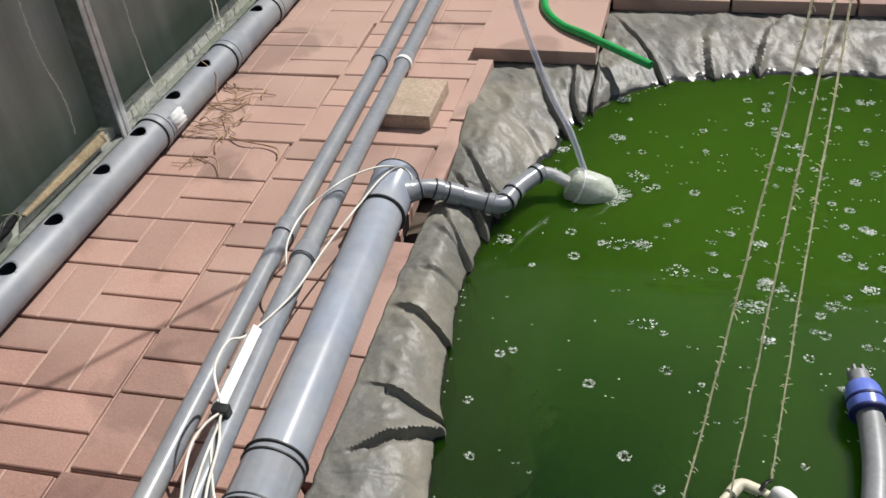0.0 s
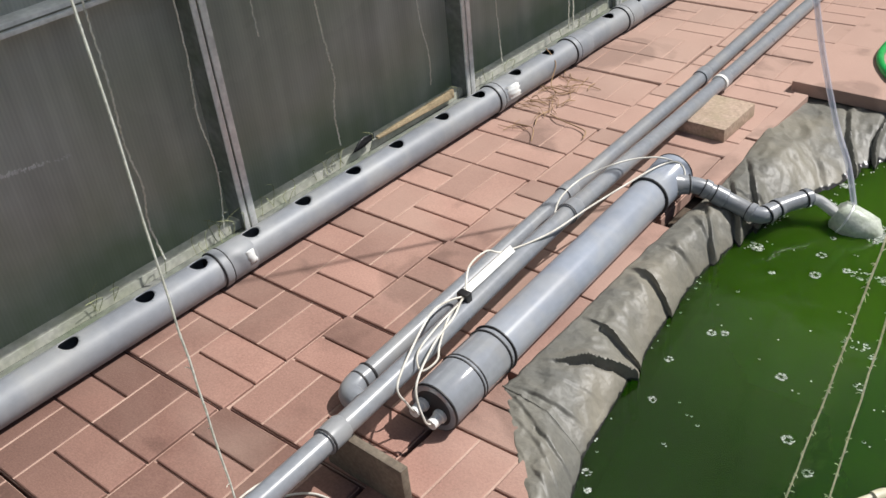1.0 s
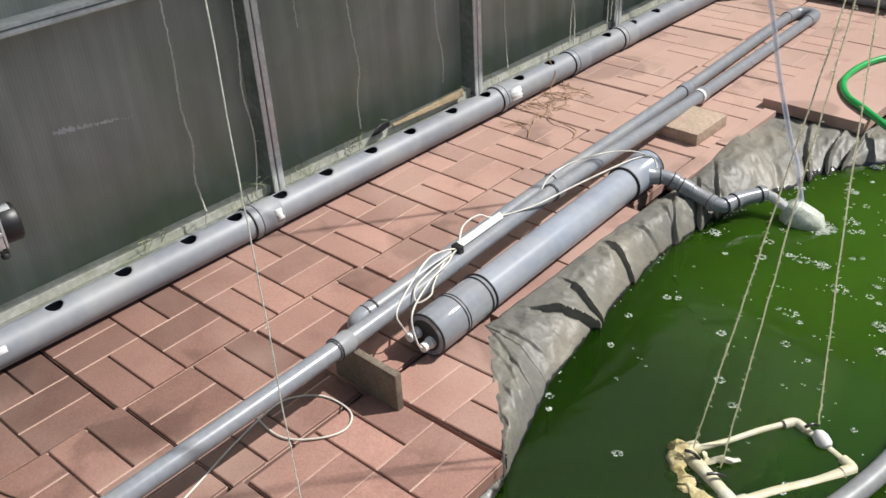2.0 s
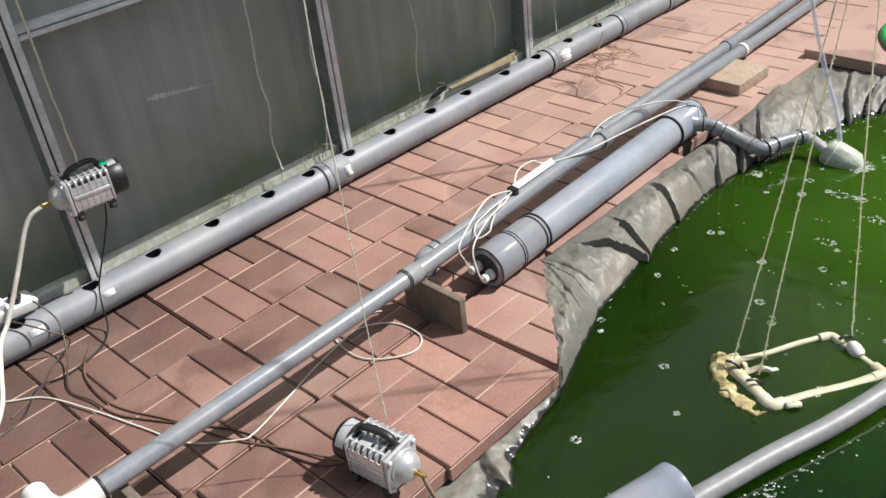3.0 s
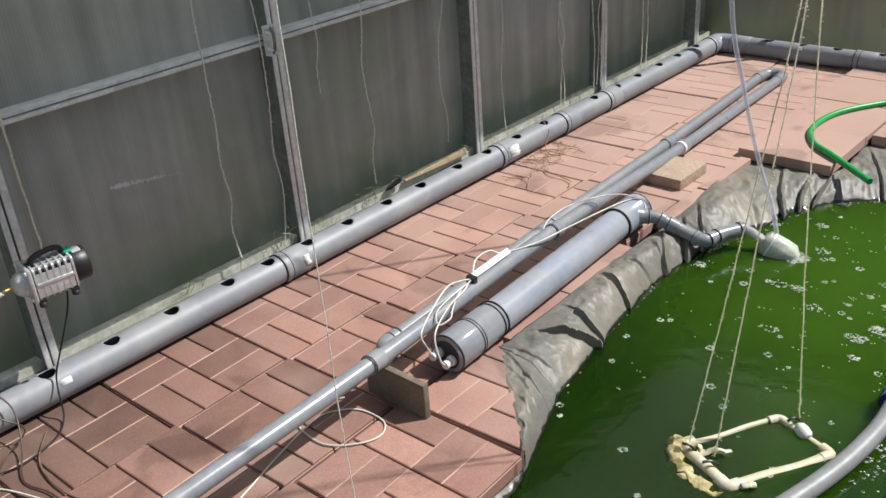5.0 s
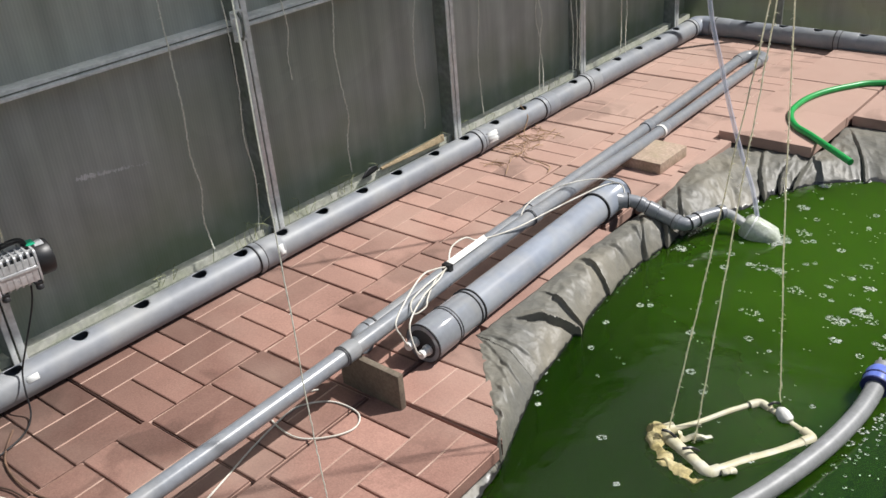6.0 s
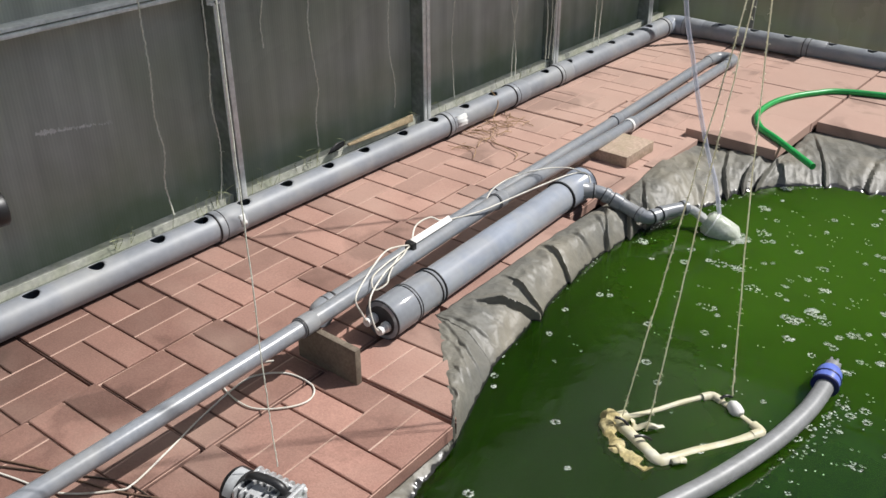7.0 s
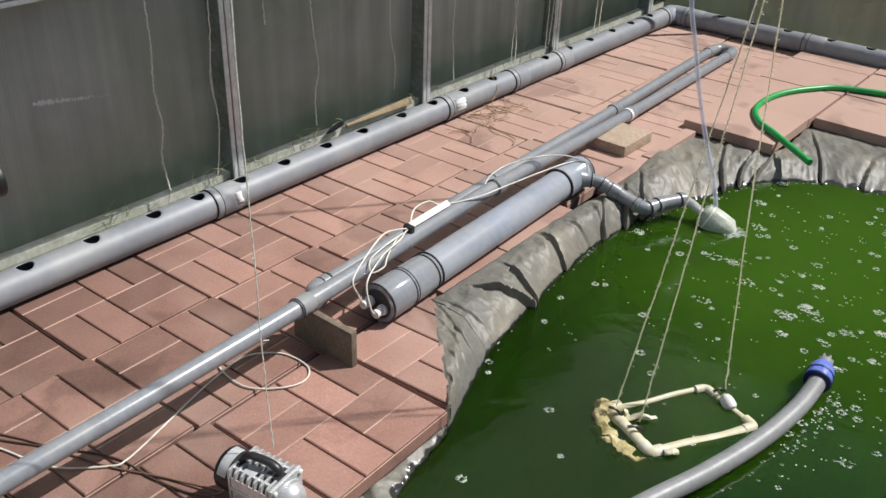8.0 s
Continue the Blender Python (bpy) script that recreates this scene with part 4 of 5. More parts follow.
def twine(name, pts, r, label, group="", fuzz=0.0, seed=0, mat=None):
    rnd = random.Random(seed)
    t = thing(name, label, "twine", group)
    path = smooth_path(pts, 14)
    path = [p + Vector((rnd.uniform(-1, 1), rnd.uniform(-1, 1), 0)) * r * 0.6 for p in path]
    part("strand", tube(path, r, 6), mat or M_TWINE, t)
    if fuzz:
        bm = bmesh.new()
        for _ in range(int(fuzz)):
            i = rnd.randrange(len(path) - 1)
            p = path[i].lerp(path[i + 1], rnd.random())
            d = Vector((rnd.uniform(-1, 1), rnd.uniform(-1, 1), rnd.uniform(-0.7, 0.7))) * rnd.uniform(0.004, 0.011)
            sweep(bm, [p, p + d * 0.6 + Vector((0, 0, 0.002)), p + d], 0.0006, 3)
        part("fibre_fuzz", bm, mat or M_TWINE, t)["kind"] = "stuff"
    return t


APEX = Vector((1.649, 0.99, 1.225))
for k, p in enumerate(((1.528, 0.812, -0.040), (1.606, 0.798, -0.042), (1.712, 1.078, -0.045))):
    off = Vector(((-0.012, 0.0, 0.012)[k], (0, -0.012, 0.01)[k], 0))
    twine("pond_twine", [p, Vector(p).lerp(APEX, 0.5), APEX + off, Vector((1.649 + 0.006 * k, 0.98, 2.085))], 0.0016, "hairy natural twine holding the floating frame", "pond twines", 220, k)
beam = part("wire_roof", tube([(-0.1, 0.98, 2.085), (4.2, 0.98, 2.085)], 0.0012, 8), M_STEEL)
tagged(beam, "thin steel wire stretched across the greenhouse", "wire", kind="structure")

# strings hanging along the wall
STRINGS = [(-0.07, 0.597, 0.12, 0.2), (-0.09, 0.825, 0.09, 1.0), (-0.075, 1.063, 0.584, 0.3), (-0.08, 1.285, 0.14, 0.5), (-0.075, 1.711, 0.18, 0.6),
           (-0.06, 2.088, 0.12, 0.4), (-0.05, 2.518, 0.10, 0.3), (-0.05, 2.79, 0.09, 0.3), (-0.065, 2.84, 0.12, 0.4), (-0.02, 3.20, 0.10, 0.3),
           (-0.045, 2.495, 0.11, 0.5), (-0.06, 2.87, 0.10, 0.5), (-0.025, 3.235, 0.10, 0.5)]
for k, (x, y, z, wob) in enumerate(STRINGS):
    rnd = random.Random(40 + k)
    pts = [(x + rnd.uniform(-1, 1) * 0.015 * (0.4 + wob), y + rnd.uniform(-1, 1) * 0.015 * (0.4 + wob), z + (TOP_Z - 0.04 - z) * s) for s in (0, 0.06, 0.12, 0.18, 0.25, 0.33, 0.42, 0.52, 0.64, 0.8)]
    pts.append((x - 0.05, y, TOP_Z - 0.03))
    twine("plant_string", pts, 0.0022 + 0.0006 * (k % 3 == 0), "pale plant string hanging along the greenhouse wall", "plant strings", 30, k, M_STRING)


# ---- cables, plugs, air pumps ----
def cable(name, pts, r, mat, label, category="cable", group="", n=8, steps=10):
    c = thing(name, label, category, group)
    part("cable_run", tube(smooth_path(pts, steps), r, n), mat, c)
    return c


def ring_frame(x0, x1, half, wall_, bevel=0.010):
    """A square rib round the x axis with rounded outer corners."""
    bm = bmesh.new()
    rows = []
    for x, h in ((x0, half), (x1, half), (x1, half - wall_), (x0, half - wall_)):
        ring = []
        for cx, cy, a0 in ((1, 1, 0), (-1, 1, 90), (-1, -1, 180), (1, -1, 270)):
            for k in range(4):
                a = radians(a0 + 30 * k)
                ring.append(bm.verts.new((x, cx * (h - bevel) + math.cos(a) * bevel, cy * (h - bevel) + math.sin(a) * bevel)))
        rows.append(ring)
    for p, q in zip(rows, rows[1:] + rows[:1]):
        for k in range(16):
            bm.faces.new((p[k], p[(k + 1) % 16], q[(k + 1) % 16], q[k]))
    bmesh.ops.recalc_face_normals(bm, faces=bm.faces)
    return bm


def air_pump(label, m, tag):
    """A square cast body with ribs over dark slots, a domed front plate and a round rear cap."""
    p = thing("air_pump", label, "air pump", "air pumps")
    p.matrix_basis = m
    # core coloured dark to stand for the shade between the ribs
    body = part("housing", box(bmesh.new(), (-0.056, -0.040, -0.040), (0.056, 0.040, 0.036), 0.010), M_ALU_DARK, p, "cast housing coloured dark for the shade in its slots")
    for k in range(7):
        x = -0.056 + 0.0172 * k
        part("cooling_fin", ring_frame(x, x + 0.0058, 0.0475, 0.012), M_ALU, body)
    for y in (-0.030, -0.010, 0.010, 0.030):
        part("top_bar", box(bmesh.new(), (-0.052, y - 0.0032, 0.034), (0.052, y + 0.0032, 0.0462), 0.0015), M_ALU, body)
    for y in (-0.0455, 0.0455):
        part("side_bar", box(bmesh.new(), (-0.05, y - 0.004, -0.006), (0.05, y + 0.004, 0.004), 0.002), M_ALU, body)
        part("side_panel", box(bmesh.new(), (-0.048, y - 0.0015, -0.040), (0.050, y + 0.0010, 0.030), 0.001), M_ALU, body)
    plate = part("front_plate", box(bmesh.new(), (0.055, -0.049, -0.049), (0.067, 0.049, 0.049), 0.006), M_ALU, p)
    for y in (-0.040, 0.040):
        for z in (-0.040, 0.040):
            part("bolt", lathe([(0, 0.0055), (0.004, 0.0055), (0.006, 0.003), (0.006, 0.0)], (0.067, y, z), (0.1, y, z), 8), M_STEEL, plate)
    dome = part("front_dome", lathe([(0, 0.041), (0.005, 0.041), (0.007, 0.036), (0.020, 0.033), (0.030, 0.024), (0.035, 0.012), (0.036, 0.0)], (0.066, 0, -0.002), (0.1, 0, -0.002), 28), M_ALU, p)
    part("nozzle", lathe([(0, 0.008), (0.008, 0.008), (0.009, 0.005), (0.022, 0.005), (0.024, 0.006), (0.030, 0.0045)], (0.098, 0, -0.004), (0.13, 0, -0.004), 10), M_BRASS, dome, "brass hose nozzle")
    rear = part("rear_cap", lathe([(0, 0.047), (0.004, 0.0485), (0.040, 0.0485), (0.045, 0.045), (0.047, 0.038), (0.047, 0.0)], (-0.056, 0, 0), (-0.1, 0, 0), 30), M_BLACK, p, "black plastic rear cap")
    bm = bmesh.new()
    rows = [[bm.verts.new((x, math.sin(a) * 0.0489, math.cos(a) * 0.0489)) for a in (radians(-70 + 8 * k) for k in range(13))] for x in (-0.090, -0.066)]
    for k in range(12):
        bm.faces.new((rows[0][k], rows[0][k + 1], rows[1][k + 1], rows[1][k]))
    part("rating_label", bm, M_LABEL, rear, "silver rating label round the cap")
    handle = smooth_path([(-0.047, -0.004, 0.040), (-0.044, -0.004, 0.058), (-0.026, -0.002, 0.068), (0.010, 0.002, 0.068), (0.036, 0.004, 0.060), (0.046, 0.004, 0.042)], 6)
    bm = sweep(bmesh.new(), handle, 0.0075, 10)
    for v in bm.verts:
        v.co.y *= 1.35
    grip = part("carry_handle", bm, M_BLACK, p, "black plastic carry handle")
    for x in (-0.047, 0.046):
        part("handle_foot", box(bmesh.new(), (x - 0.010, -0.015, 0.036), (x + 0.010, 0.015, 0.048), 0.003), M_BLACK, grip)
    for x in (-0.042, 0.048):
        part("foot_rail", box(bmesh.new(), (x - 0.010, -0.050, -0.054), (x + 0.010, 0.050, -0.044), 0.003), M_BLACK, p, "black plastic foot rail")
        for y in (-0.042, 0.042):
            part("rubber_foot", lathe([(0, 0.008), (0.004, 0.011), (0.012, 0.011), (0.015, 0.008), (0.015, 0.0)], (x, y, -0.052), (x, y * 1.05, -0.1), 12), M_RUBBER, p, "black rubber foot")
    part("name_plate", box(bmesh.new(), (-0.026, -0.034, 0.0445), (0.004, -0.004, 0.0478), 0.001), M_LABEL, body, "silver name plate")
    if tag:
        part("green_sticker", box(bmesh.new(), (-0.072, -0.026, 0.0405), (-0.048, 0.012, 0.0495), 0.002), M_GREEN_TAG, p, "green sticker")
    return p


PUMP_A = (0.07, -0.095, 0.425)
air_pump("silver finned electric air pump with green sticker hanging on string", pose(*PUMP_A, 0, 0, -97), True)
PUMP_B = (1.163, -0.058, 0.085)
air_pump("silver finned electric air pump hanging just above the slabs", pose(*PUMP_B, 0, 0, 8), False)
twine("pump_string", [(PUMP_A[0], PUMP_A[1], 0.49), (0.065, -0.1, 0.9), (0.06, -0.09, 1.5), (0.06, -0.07, 2.08)], 0.003, "pale string holding a hanging air pump", "pump strings", 20, 91)
twine("pump_string", [(1.15, -0.015, 0.15), (1.135, -0.008, 0.26), (1.125, -0.003, 0.366)], 0.0013, "thin string holding a hanging air pump", "pump strings", 0, 92, M_STRING)
twine("pump_string", [(1.125, -0.003, 0.36), (1.12, -0.002, 0.8), (1.12, -0.01, 1.5), (1.12, -0.05, 2.08)], 0.0015, "thin pale string hanging from the roof tie", "pump strings", 20, 93, M_STRING)
beam2 = part("wire_roof", tube([(-0.1, -0.07, 2.085), (4.2, -0.07, 2.085)], 0.0012, 8), M_STEEL)
tagged(beam2, "thin steel wire stretched across the greenhouse", "wire", kind="structure")

cable("power_cable", [(0.07, -0.06, 0.375), (0.066, -0.075, 0.30), (0.055, -0.125, 0.18), (0.045, -0.15, 0.113), (0.075, -0.17, 0.075), (0.11, -0.19, 0.012), (0.17, -0.25, 0.006), (0.20, -0.36, 0.005), (0.19, -0.443, 0.005), (0.27, -0.52, 0.005), (0.30, -0.62, 0.005)],
      0.0026, M_BLACK, "thin black power cable of the hanging air pump", "cable", "black cables")
cable("power_cable", [(0.03, -0.33, 0.16), (0.075, -0.30, 0.095), (0.15, -0.33, 0.03), (0.264, -0.388, 0.006), (0.357, -0.370, 0.005), (0.461, -0.353, 0.005), (0.551, -0.308, 0.005), (0.767, -0.184, 0.005), (0.898, -0.162, 0.005), (1.03, -0.12, 0.008), (1.10, -0.05, 0.035)],
      0.0025, M_DARKCABLE, "dark brown power cable lying across the slabs", "cable", "black cables")
cable("power_cable", [(0.0, -0.42, 0.14), (0.09, -0.34, 0.09), (0.115, -0.30, 0.04), (0.13, -0.37, 0.006), (0.20, -0.44, 0.005), (0.25, -0.54, 0.005)],
      0.0024, M_DARKCABLE, "thin dark cable looping down the planter pipe", "cable", "black cables")
cable("power_cable", [(0.12, -0.25, 0.005), (0.24, -0.33, 0.005), (0.42, -0.34, 0.005), (0.60, -0.27, 0.005), (0.78, -0.21, 0.005), (0.92, -0.14, 0.005), (1.05, -0.09, 0.012)],
      0.0028, M_BROWNCABLE, "thin brown cable lying on the slabs", "cable", "")
cable("tan_cable", [(0.10, -0.56, 0.006), (0.169, -0.525, 0.006), (0.241, -0.448, 0.006), (0.382, -0.391, 0.006), (0.567, -0.333, 0.006), (0.70, -0.29, 0.006), (0.792, -0.205, 0.006), (0.805, -0.165, 0.006),
                    (0.774, -0.052, 0.006), (0.730, 0.091, 0.006), (0.70, 0.225, 0.006), (0.707, 0.289, 0.006), (0.765, 0.345, 0.006), (0.855, 0.350, 0.006), (0.893, 0.304, 0.006), (0.871, 0.243, 0.007), (0.803, 0.185, 0.008), (0.706, 0.187, 0.008), (0.650, 0.221, 0.006), (0.65, 0.30, 0.006), (0.69, 0.36, 0.006)],
      0.0025, M_CABLE, "off-white cable coiled in a loop on the slabs", "cable", "")
cable("air_tube", [(0.06, -0.225, 0.42), (0.05, -0.27, 0.39), (0.05, -0.34, 0.27), (0.06, -0.41, 0.16), (0.09, -0.46, 0.12), (0.17, -0.50, 0.10), (0.25, -0.55, 0.05), (0.30, -0.62, 0.02), (0.32, -0.75, 0.012)], 0.0065, M_CABLE, "milky air tube from a hanging air pump", "tube", "", 10)
TUBE_B = [(1.28, -0.04, 0.08), (1.33, -0.05, 0.05), (1.40, -0.035, 0.01), (1.47, 0.03, 0.0), (1.535, 0.125, 0.002), (1.60, 0.215, 0.012), (1.645, 0.235, 0.01), (1.70, 0.215, -0.03), (1.74, 0.20, -0.09)]
cable("air_tube", TUBE_B, 0.0055, M_BROWNCABLE, "yellowed air tube leading into the pond", "tube", "", 10)
strip = thing("power_strip", "white plastic power strip lying across the planter pipe", "power strip")
strip.matrix_basis = pose(0.0, -0.40, 0.155, -14, 18, 12)
strip_body = part("strip_body", box(bmesh.new(), (-0.028, -0.11, -0.018), (0.028, 0.09, 0.018), 0.006), M_WHITE, strip)
for y in (-0.07, -0.02, 0.03):
    part("plug", lathe([(0, 0.018), (0.022, 0.017), (0.030, 0.009), (0.034, 0.0)], (0.0, y, 0.017), (0.004, y, 0.1), 14), M_BLACK if y > 0 else M_WHITE, strip_body)
white_elbow = thing("white_elbow", "white plastic elbow on the end of the thin pipe", "pipe fitting")
part("bend", tube(smooth_path([(0.80, -0.535, 0.125), (0.80, -0.585, 0.124), (0.785, -0.62, 0.123), (0.74, -0.635, 0.12), (0.69, -0.635, 0.118)], 8), 0.0285, 20), M_WHITE, white_elbow)
part("seal_ring", lip((0.80, -0.535, 0.125), (0.80, 0, 0.135), 0.004, 0.029, 0.008), M_RUBBER, white_elbow, "black rubber ring")
prop = part("support_board", box(bmesh.new(), (0.72, -0.50, 0.0), (0.88, -0.478, 0.098), 0.002), M_WOOD)
tagged(prop, "weathered board standing on edge under the thin pipe", "board")

# wires on the filter tube
G1, G2 = A + rt * 0.018 + Vector((0, 0, -0.012)) - ax * 0.032, A - rt * 0.028 - ax * 0.032
wire_lbl = "thin white lamp wire looping over the pipes"
cable("lamp_wire", [G1, G1 - ax * 0.02 + Vector((0, 0, 0.03)), (0.835, 0.60, 0.145), (0.80, 0.70, 0.172), (0.775, 0.80, 0.172), (0.752, 0.855, 0.172), (0.748, 0.89, 0.17)], 0.0026, M_CABLE, wire_lbl, "wire", "lamp wires")
cable("lamp_wire", [G2, G2 - ax * 0.018 + Vector((0, 0, 0.04)), (0.805, 0.575, 0.15), (0.775, 0.66, 0.18), (0.745, 0.76, 0.195), (0.735, 0.83, 0.18), (0.75, 0.875, 0.172)], 0.0026, M_CABLE, wire_lbl, "wire", "lamp wires")
cable("lamp_wire", [(0.75, 0.87, 0.172), (0.76, 0.80, 0.165), (0.80, 0.72, 0.16), (0.825, 0.68, 0.155), (0.815, 0.64, 0.15), (0.79, 0.66, 0.172), (0.77, 0.74, 0.175), (0.755, 0.84, 0.172)], 0.0024, M_CABLE, wire_lbl, "wire", "lamp wires")
cable("lamp_wire", [(0.745, 0.88, 0.175), (0.70, 0.95, 0.19), (0.69, 1.03, 0.185), (0.705, 1.08, 0.16), (0.74, 1.22, 0.147), (0.745, 1.40, 0.132), (0.765, 1.56, 0.13), (0.785, 1.70, 0.125), (0.815, 1.76, 0.118), (0.845, 1.75, 0.09), (0.85, 1.70, 0.06)], 0.0026, M_CABLE, wire_lbl, "wire", "lamp wires")
cable("lamp_wire", [(0.66, 1.36, 0.10), (0.645, 1.42, 0.125), (0.65, 1.53, 0.135), (0.70, 1.65, 0.14), (0.76, 1.72, 0.138), (0.80, 1.755, 0.122)], 0.0024, M_CABLE, wire_lbl, "wire", "lamp wires")
adapter = thing("lamp_ballast", "slim white plastic ballast lying along the thin pipe", "ballast")
fa = front_axis[1].lerp(front_axis[2], 0.52)
fb = front_axis[1].lerp(front_axis[2], 0.73)
part("ballast_body", sweep(bmesh.new(), [fa + Vector((-0.012, 0, 0.036)), fb + Vector((-0.012, 0, 0.036))], 0.014, 4), M_WHITE, adapter)
part("clip", box(bmesh.new(), fa + Vector((-0.016, -0.022, 0.022)), fa + Vector((0.016, -0.002, 0.05)), 0.004), M_BLACK, adapter, "black plastic clip")

# dry plant rubbish on the slabs
rnd = random.Random(17)
bm = bmesh.new()
for k in range(46):
    c = Vector((0.13 + rnd.gauss(0, 0.045), 2.10 + rnd.gauss(0, 0.12), 0.004))
    a = rnd.uniform(0, 6.3)
    ln = rnd.uniform(0.02, 0.07)
    d = Vector((math.cos(a), math.sin(a), 0)) * ln
    e = Vector((-d.y, d.x, 0)) * rnd.uniform(-0.5, 0.5)
    sweep(bm, smooth_path([c - d, c + e + Vector((0, 0, rnd.uniform(0, 0.012))), c + d], 4), rnd.uniform(0.0008, 0.002), 4)
ob = part("dry_straw", bm, M_DRY)
tagged(ob, "dry brown roots and straw scattered on the slabs", "straw", kind="stuff")
cable("dry_root", [(0.19, 2.02, 0.005), (0.25, 1.99, 0.012), (0.32, 1.985, 0.006), (0.37, 1.965, 0.008), (0.385, 1.925, 0.004)], 0.0022, M_DRY, "thin dry brown root lying on the slabs", "root")
cable("dry_root", [(-0.02, 2.30, 0.105), (0.05, 2.26, 0.075), (0.07, 2.20, 0.02), (0.13, 2.17, 0.006), (0.16, 2.22, 0.005)], 0.002, M_DRY, "thin dry brown stem hanging over the pipe", "root")

# weeds and film at the foot of the wall
rnd = random.Random(23)
bm = bmesh.new()
for k in range(46):
    y = rnd.choice((0.72, 0.45, 1.1, 1.3, 2.0, 2.15, 0.9, 2.6)) + rnd.gauss(0, 0.09)
    x = -0.10 + rnd.uniform(-0.02, 0.015)
    h = rnd.uniform(0.02, 0.075)
    sweep(bm, smooth_path([(x, y, 0.06), (x + rnd.uniform(-0.01, 0.012), y + rnd.uniform(-0.02, 0.02), 0.07 + h * 0.7), (x + rnd.uniform(-0.012, 0.02), y + rnd.uniform(-0.05, 0.05), 0.07 + h)], 3), 0.0011, 3)
ob = part("wall_weeds", bm, M_WEED)
tagged(ob, "thin yellowish weeds growing at the foot of the wall", "weeds", kind="stuff")
rnd = random.Random(29)
sc = thing("scuff_mark", "pale ragged scratch on the wall sheet", "scratch")
bm = bmesh.new()
for k in range(150):
    t = rnd.random() ** 1.4
    y = 0.25 + 0.25 * t
    z = 0.492 - 0.036 * t + rnd.gauss(0, 0.0025)
    h = rnd.uniform(0.005, 0.016) * (1.1 - t) * min(1.0, 0.35 + t * 6)
    box(bm, (WALL_X - 0.001, y, z - h / 2), (WALL_X + rnd.uniform(0.0004, 0.0016), y + rnd.uniform(0.0012, 0.004), z + h / 2))
part("scratch", bm, M_WHITE, sc, smooth=False)
sc["kind"] = "stuff"


# ---- bubbles on the water ----
def inside(x, y, poly):
    hit = False
    for (x1, y1), (x2, y2) in zip(poly, poly[1:] + poly[:1]):
        if (y1 > y) != (y2 > y) and x < (x2 - x1) * (y - y1) / (y2 - y1) + x1:
            hit = not hit
    return hit


def bubbles():
    rnd = random.Random(11)
    verts, faces = [], []

    def dome(x, y, r):
        base = len(verts)
        n = 8
        for ring, (cr, cz) in enumerate(((1.0, 0.0), (0.80, 0.55), (0.5, 0.86))):
            for k in range(n):
                a = 2 * math.pi * k / n
                verts.append((x + math.cos(a) * r * cr, y + math.sin(a) * r * cr, WATER_Z + 0.0008 + r * cz * 0.5))
        verts.append((x, y, WATER_Z + r * 0.52))
        for ring in ((0, 1) if r < 0.0026 else (0,)):
            for k in range(n):
                p, q = base + ring * n + k, base + ring * n + (k + 1) % n
                faces.append((p, q, q + n, p + n))
        for k in range(n if r < 0.0026 else 0):
            faces.append((base + 2 * n + k, base + 2 * n + (k + 1) % n, base + 3 * n))

    made = 0
    while made < 1150:
        x, y = rnd.uniform(1.0, 3.0), rnd.uniform(-0.1, 2.65)
        if not inside(x, y, POND):
            continue
        # thick near the pump's stream, thin towards the near edge
        w = 0.13 + 0.8 * math.exp(-((x - 1.9) ** 2 + (y - 1.9) ** 2) / 0.30)
        w += 0.9 * max(0.0, min(0.8, x - 1.62))
        if rnd.random() > w:
            continue
        made += 1
        kind = rnd.random()
        if kind < 0.60:
            dome(x, y, rnd.choice((0.0022, 0.003, 0.0045)))
            if rnd.random() < 0.5:
                dome(x + rnd.uniform(0.008, 0.02), y + rnd.gauss(0, 0.004), rnd.choice((0.002, 0.0028)))
        elif kind < 0.90 or y < 1.2:
            # a ring of bubbles drawn together
            count = rnd.randint(4, 9)
            rr = 0.0019 * count * rnd.uniform(0.5, 0.8)
            for k in range(count):
                a = 6.283 * k / count + rnd.uniform(-0.3, 0.3)
                dome(x + math.cos(a) * rr, y + math.sin(a) * rr, rnd.choice((0.003, 0.004, 0.0055)))
                if rnd.random() < 0.6:
                    dome(x + math.cos(a) * rr * 1.1, y + math.sin(a) * rr * 1.1, 0.0021)
        else:
            lo_ = rnd.uniform(0.010, 0.024)
            for k in range(rnd.randint(16, 38)):
                a, q_ = rnd.uniform(0, 6.283), math.sqrt(rnd.random())
                dome(x + math.cos(a) * q_ * lo_ * 1.5, y + math.sin(a) * q_ * lo_, rnd.choice((0.0021, 0.0025, 0.0035, 0.005)))
    for k in range(120):
        t = rnd.uniform(0.1, 0.95)
        c = gp[int(t * (len(gp) - 1))]
        dome(c.x + 0.034 + abs(rnd.gauss(0, 0.022)), c.y + rnd.gauss(0, 0.012), rnd.choice((0.0021, 0.0025, 0.0035, 0.0045)))
    shore = loop_points(POND, 40)[40 * 7:40 * 18]
    for k in range(120):
        c = shore[int(rnd.random() * len(shore))]
        if noise.noise(c * 7) > -0.05:
            dome(c.x + rnd.uniform(0.002, 0.018), c.y - rnd.uniform(-0.002, 0.012), rnd.choice((0.0018, 0.0024, 0.0032)))
    for k in range(170):
        a = rnd.uniform(0, 6.3)
        dome(1.335 + math.cos(a) * rnd.uniform(0, 0.05), 1.98 + math.sin(a) * rnd.uniform(0, 0.05), rnd.uniform(0.002, 0.006))
    me = bpy.data.meshes.new("foam_bubbles")
    me.from_pydata(verts, [], faces)
    me.materials.append(M_BUBBLE)
    me.shade_smooth()
    ob = new("foam_bubbles", me)
    tagged(ob, "small clear foam bubbles floating on green water", "bubbles", kind="stuff")


bubbles()

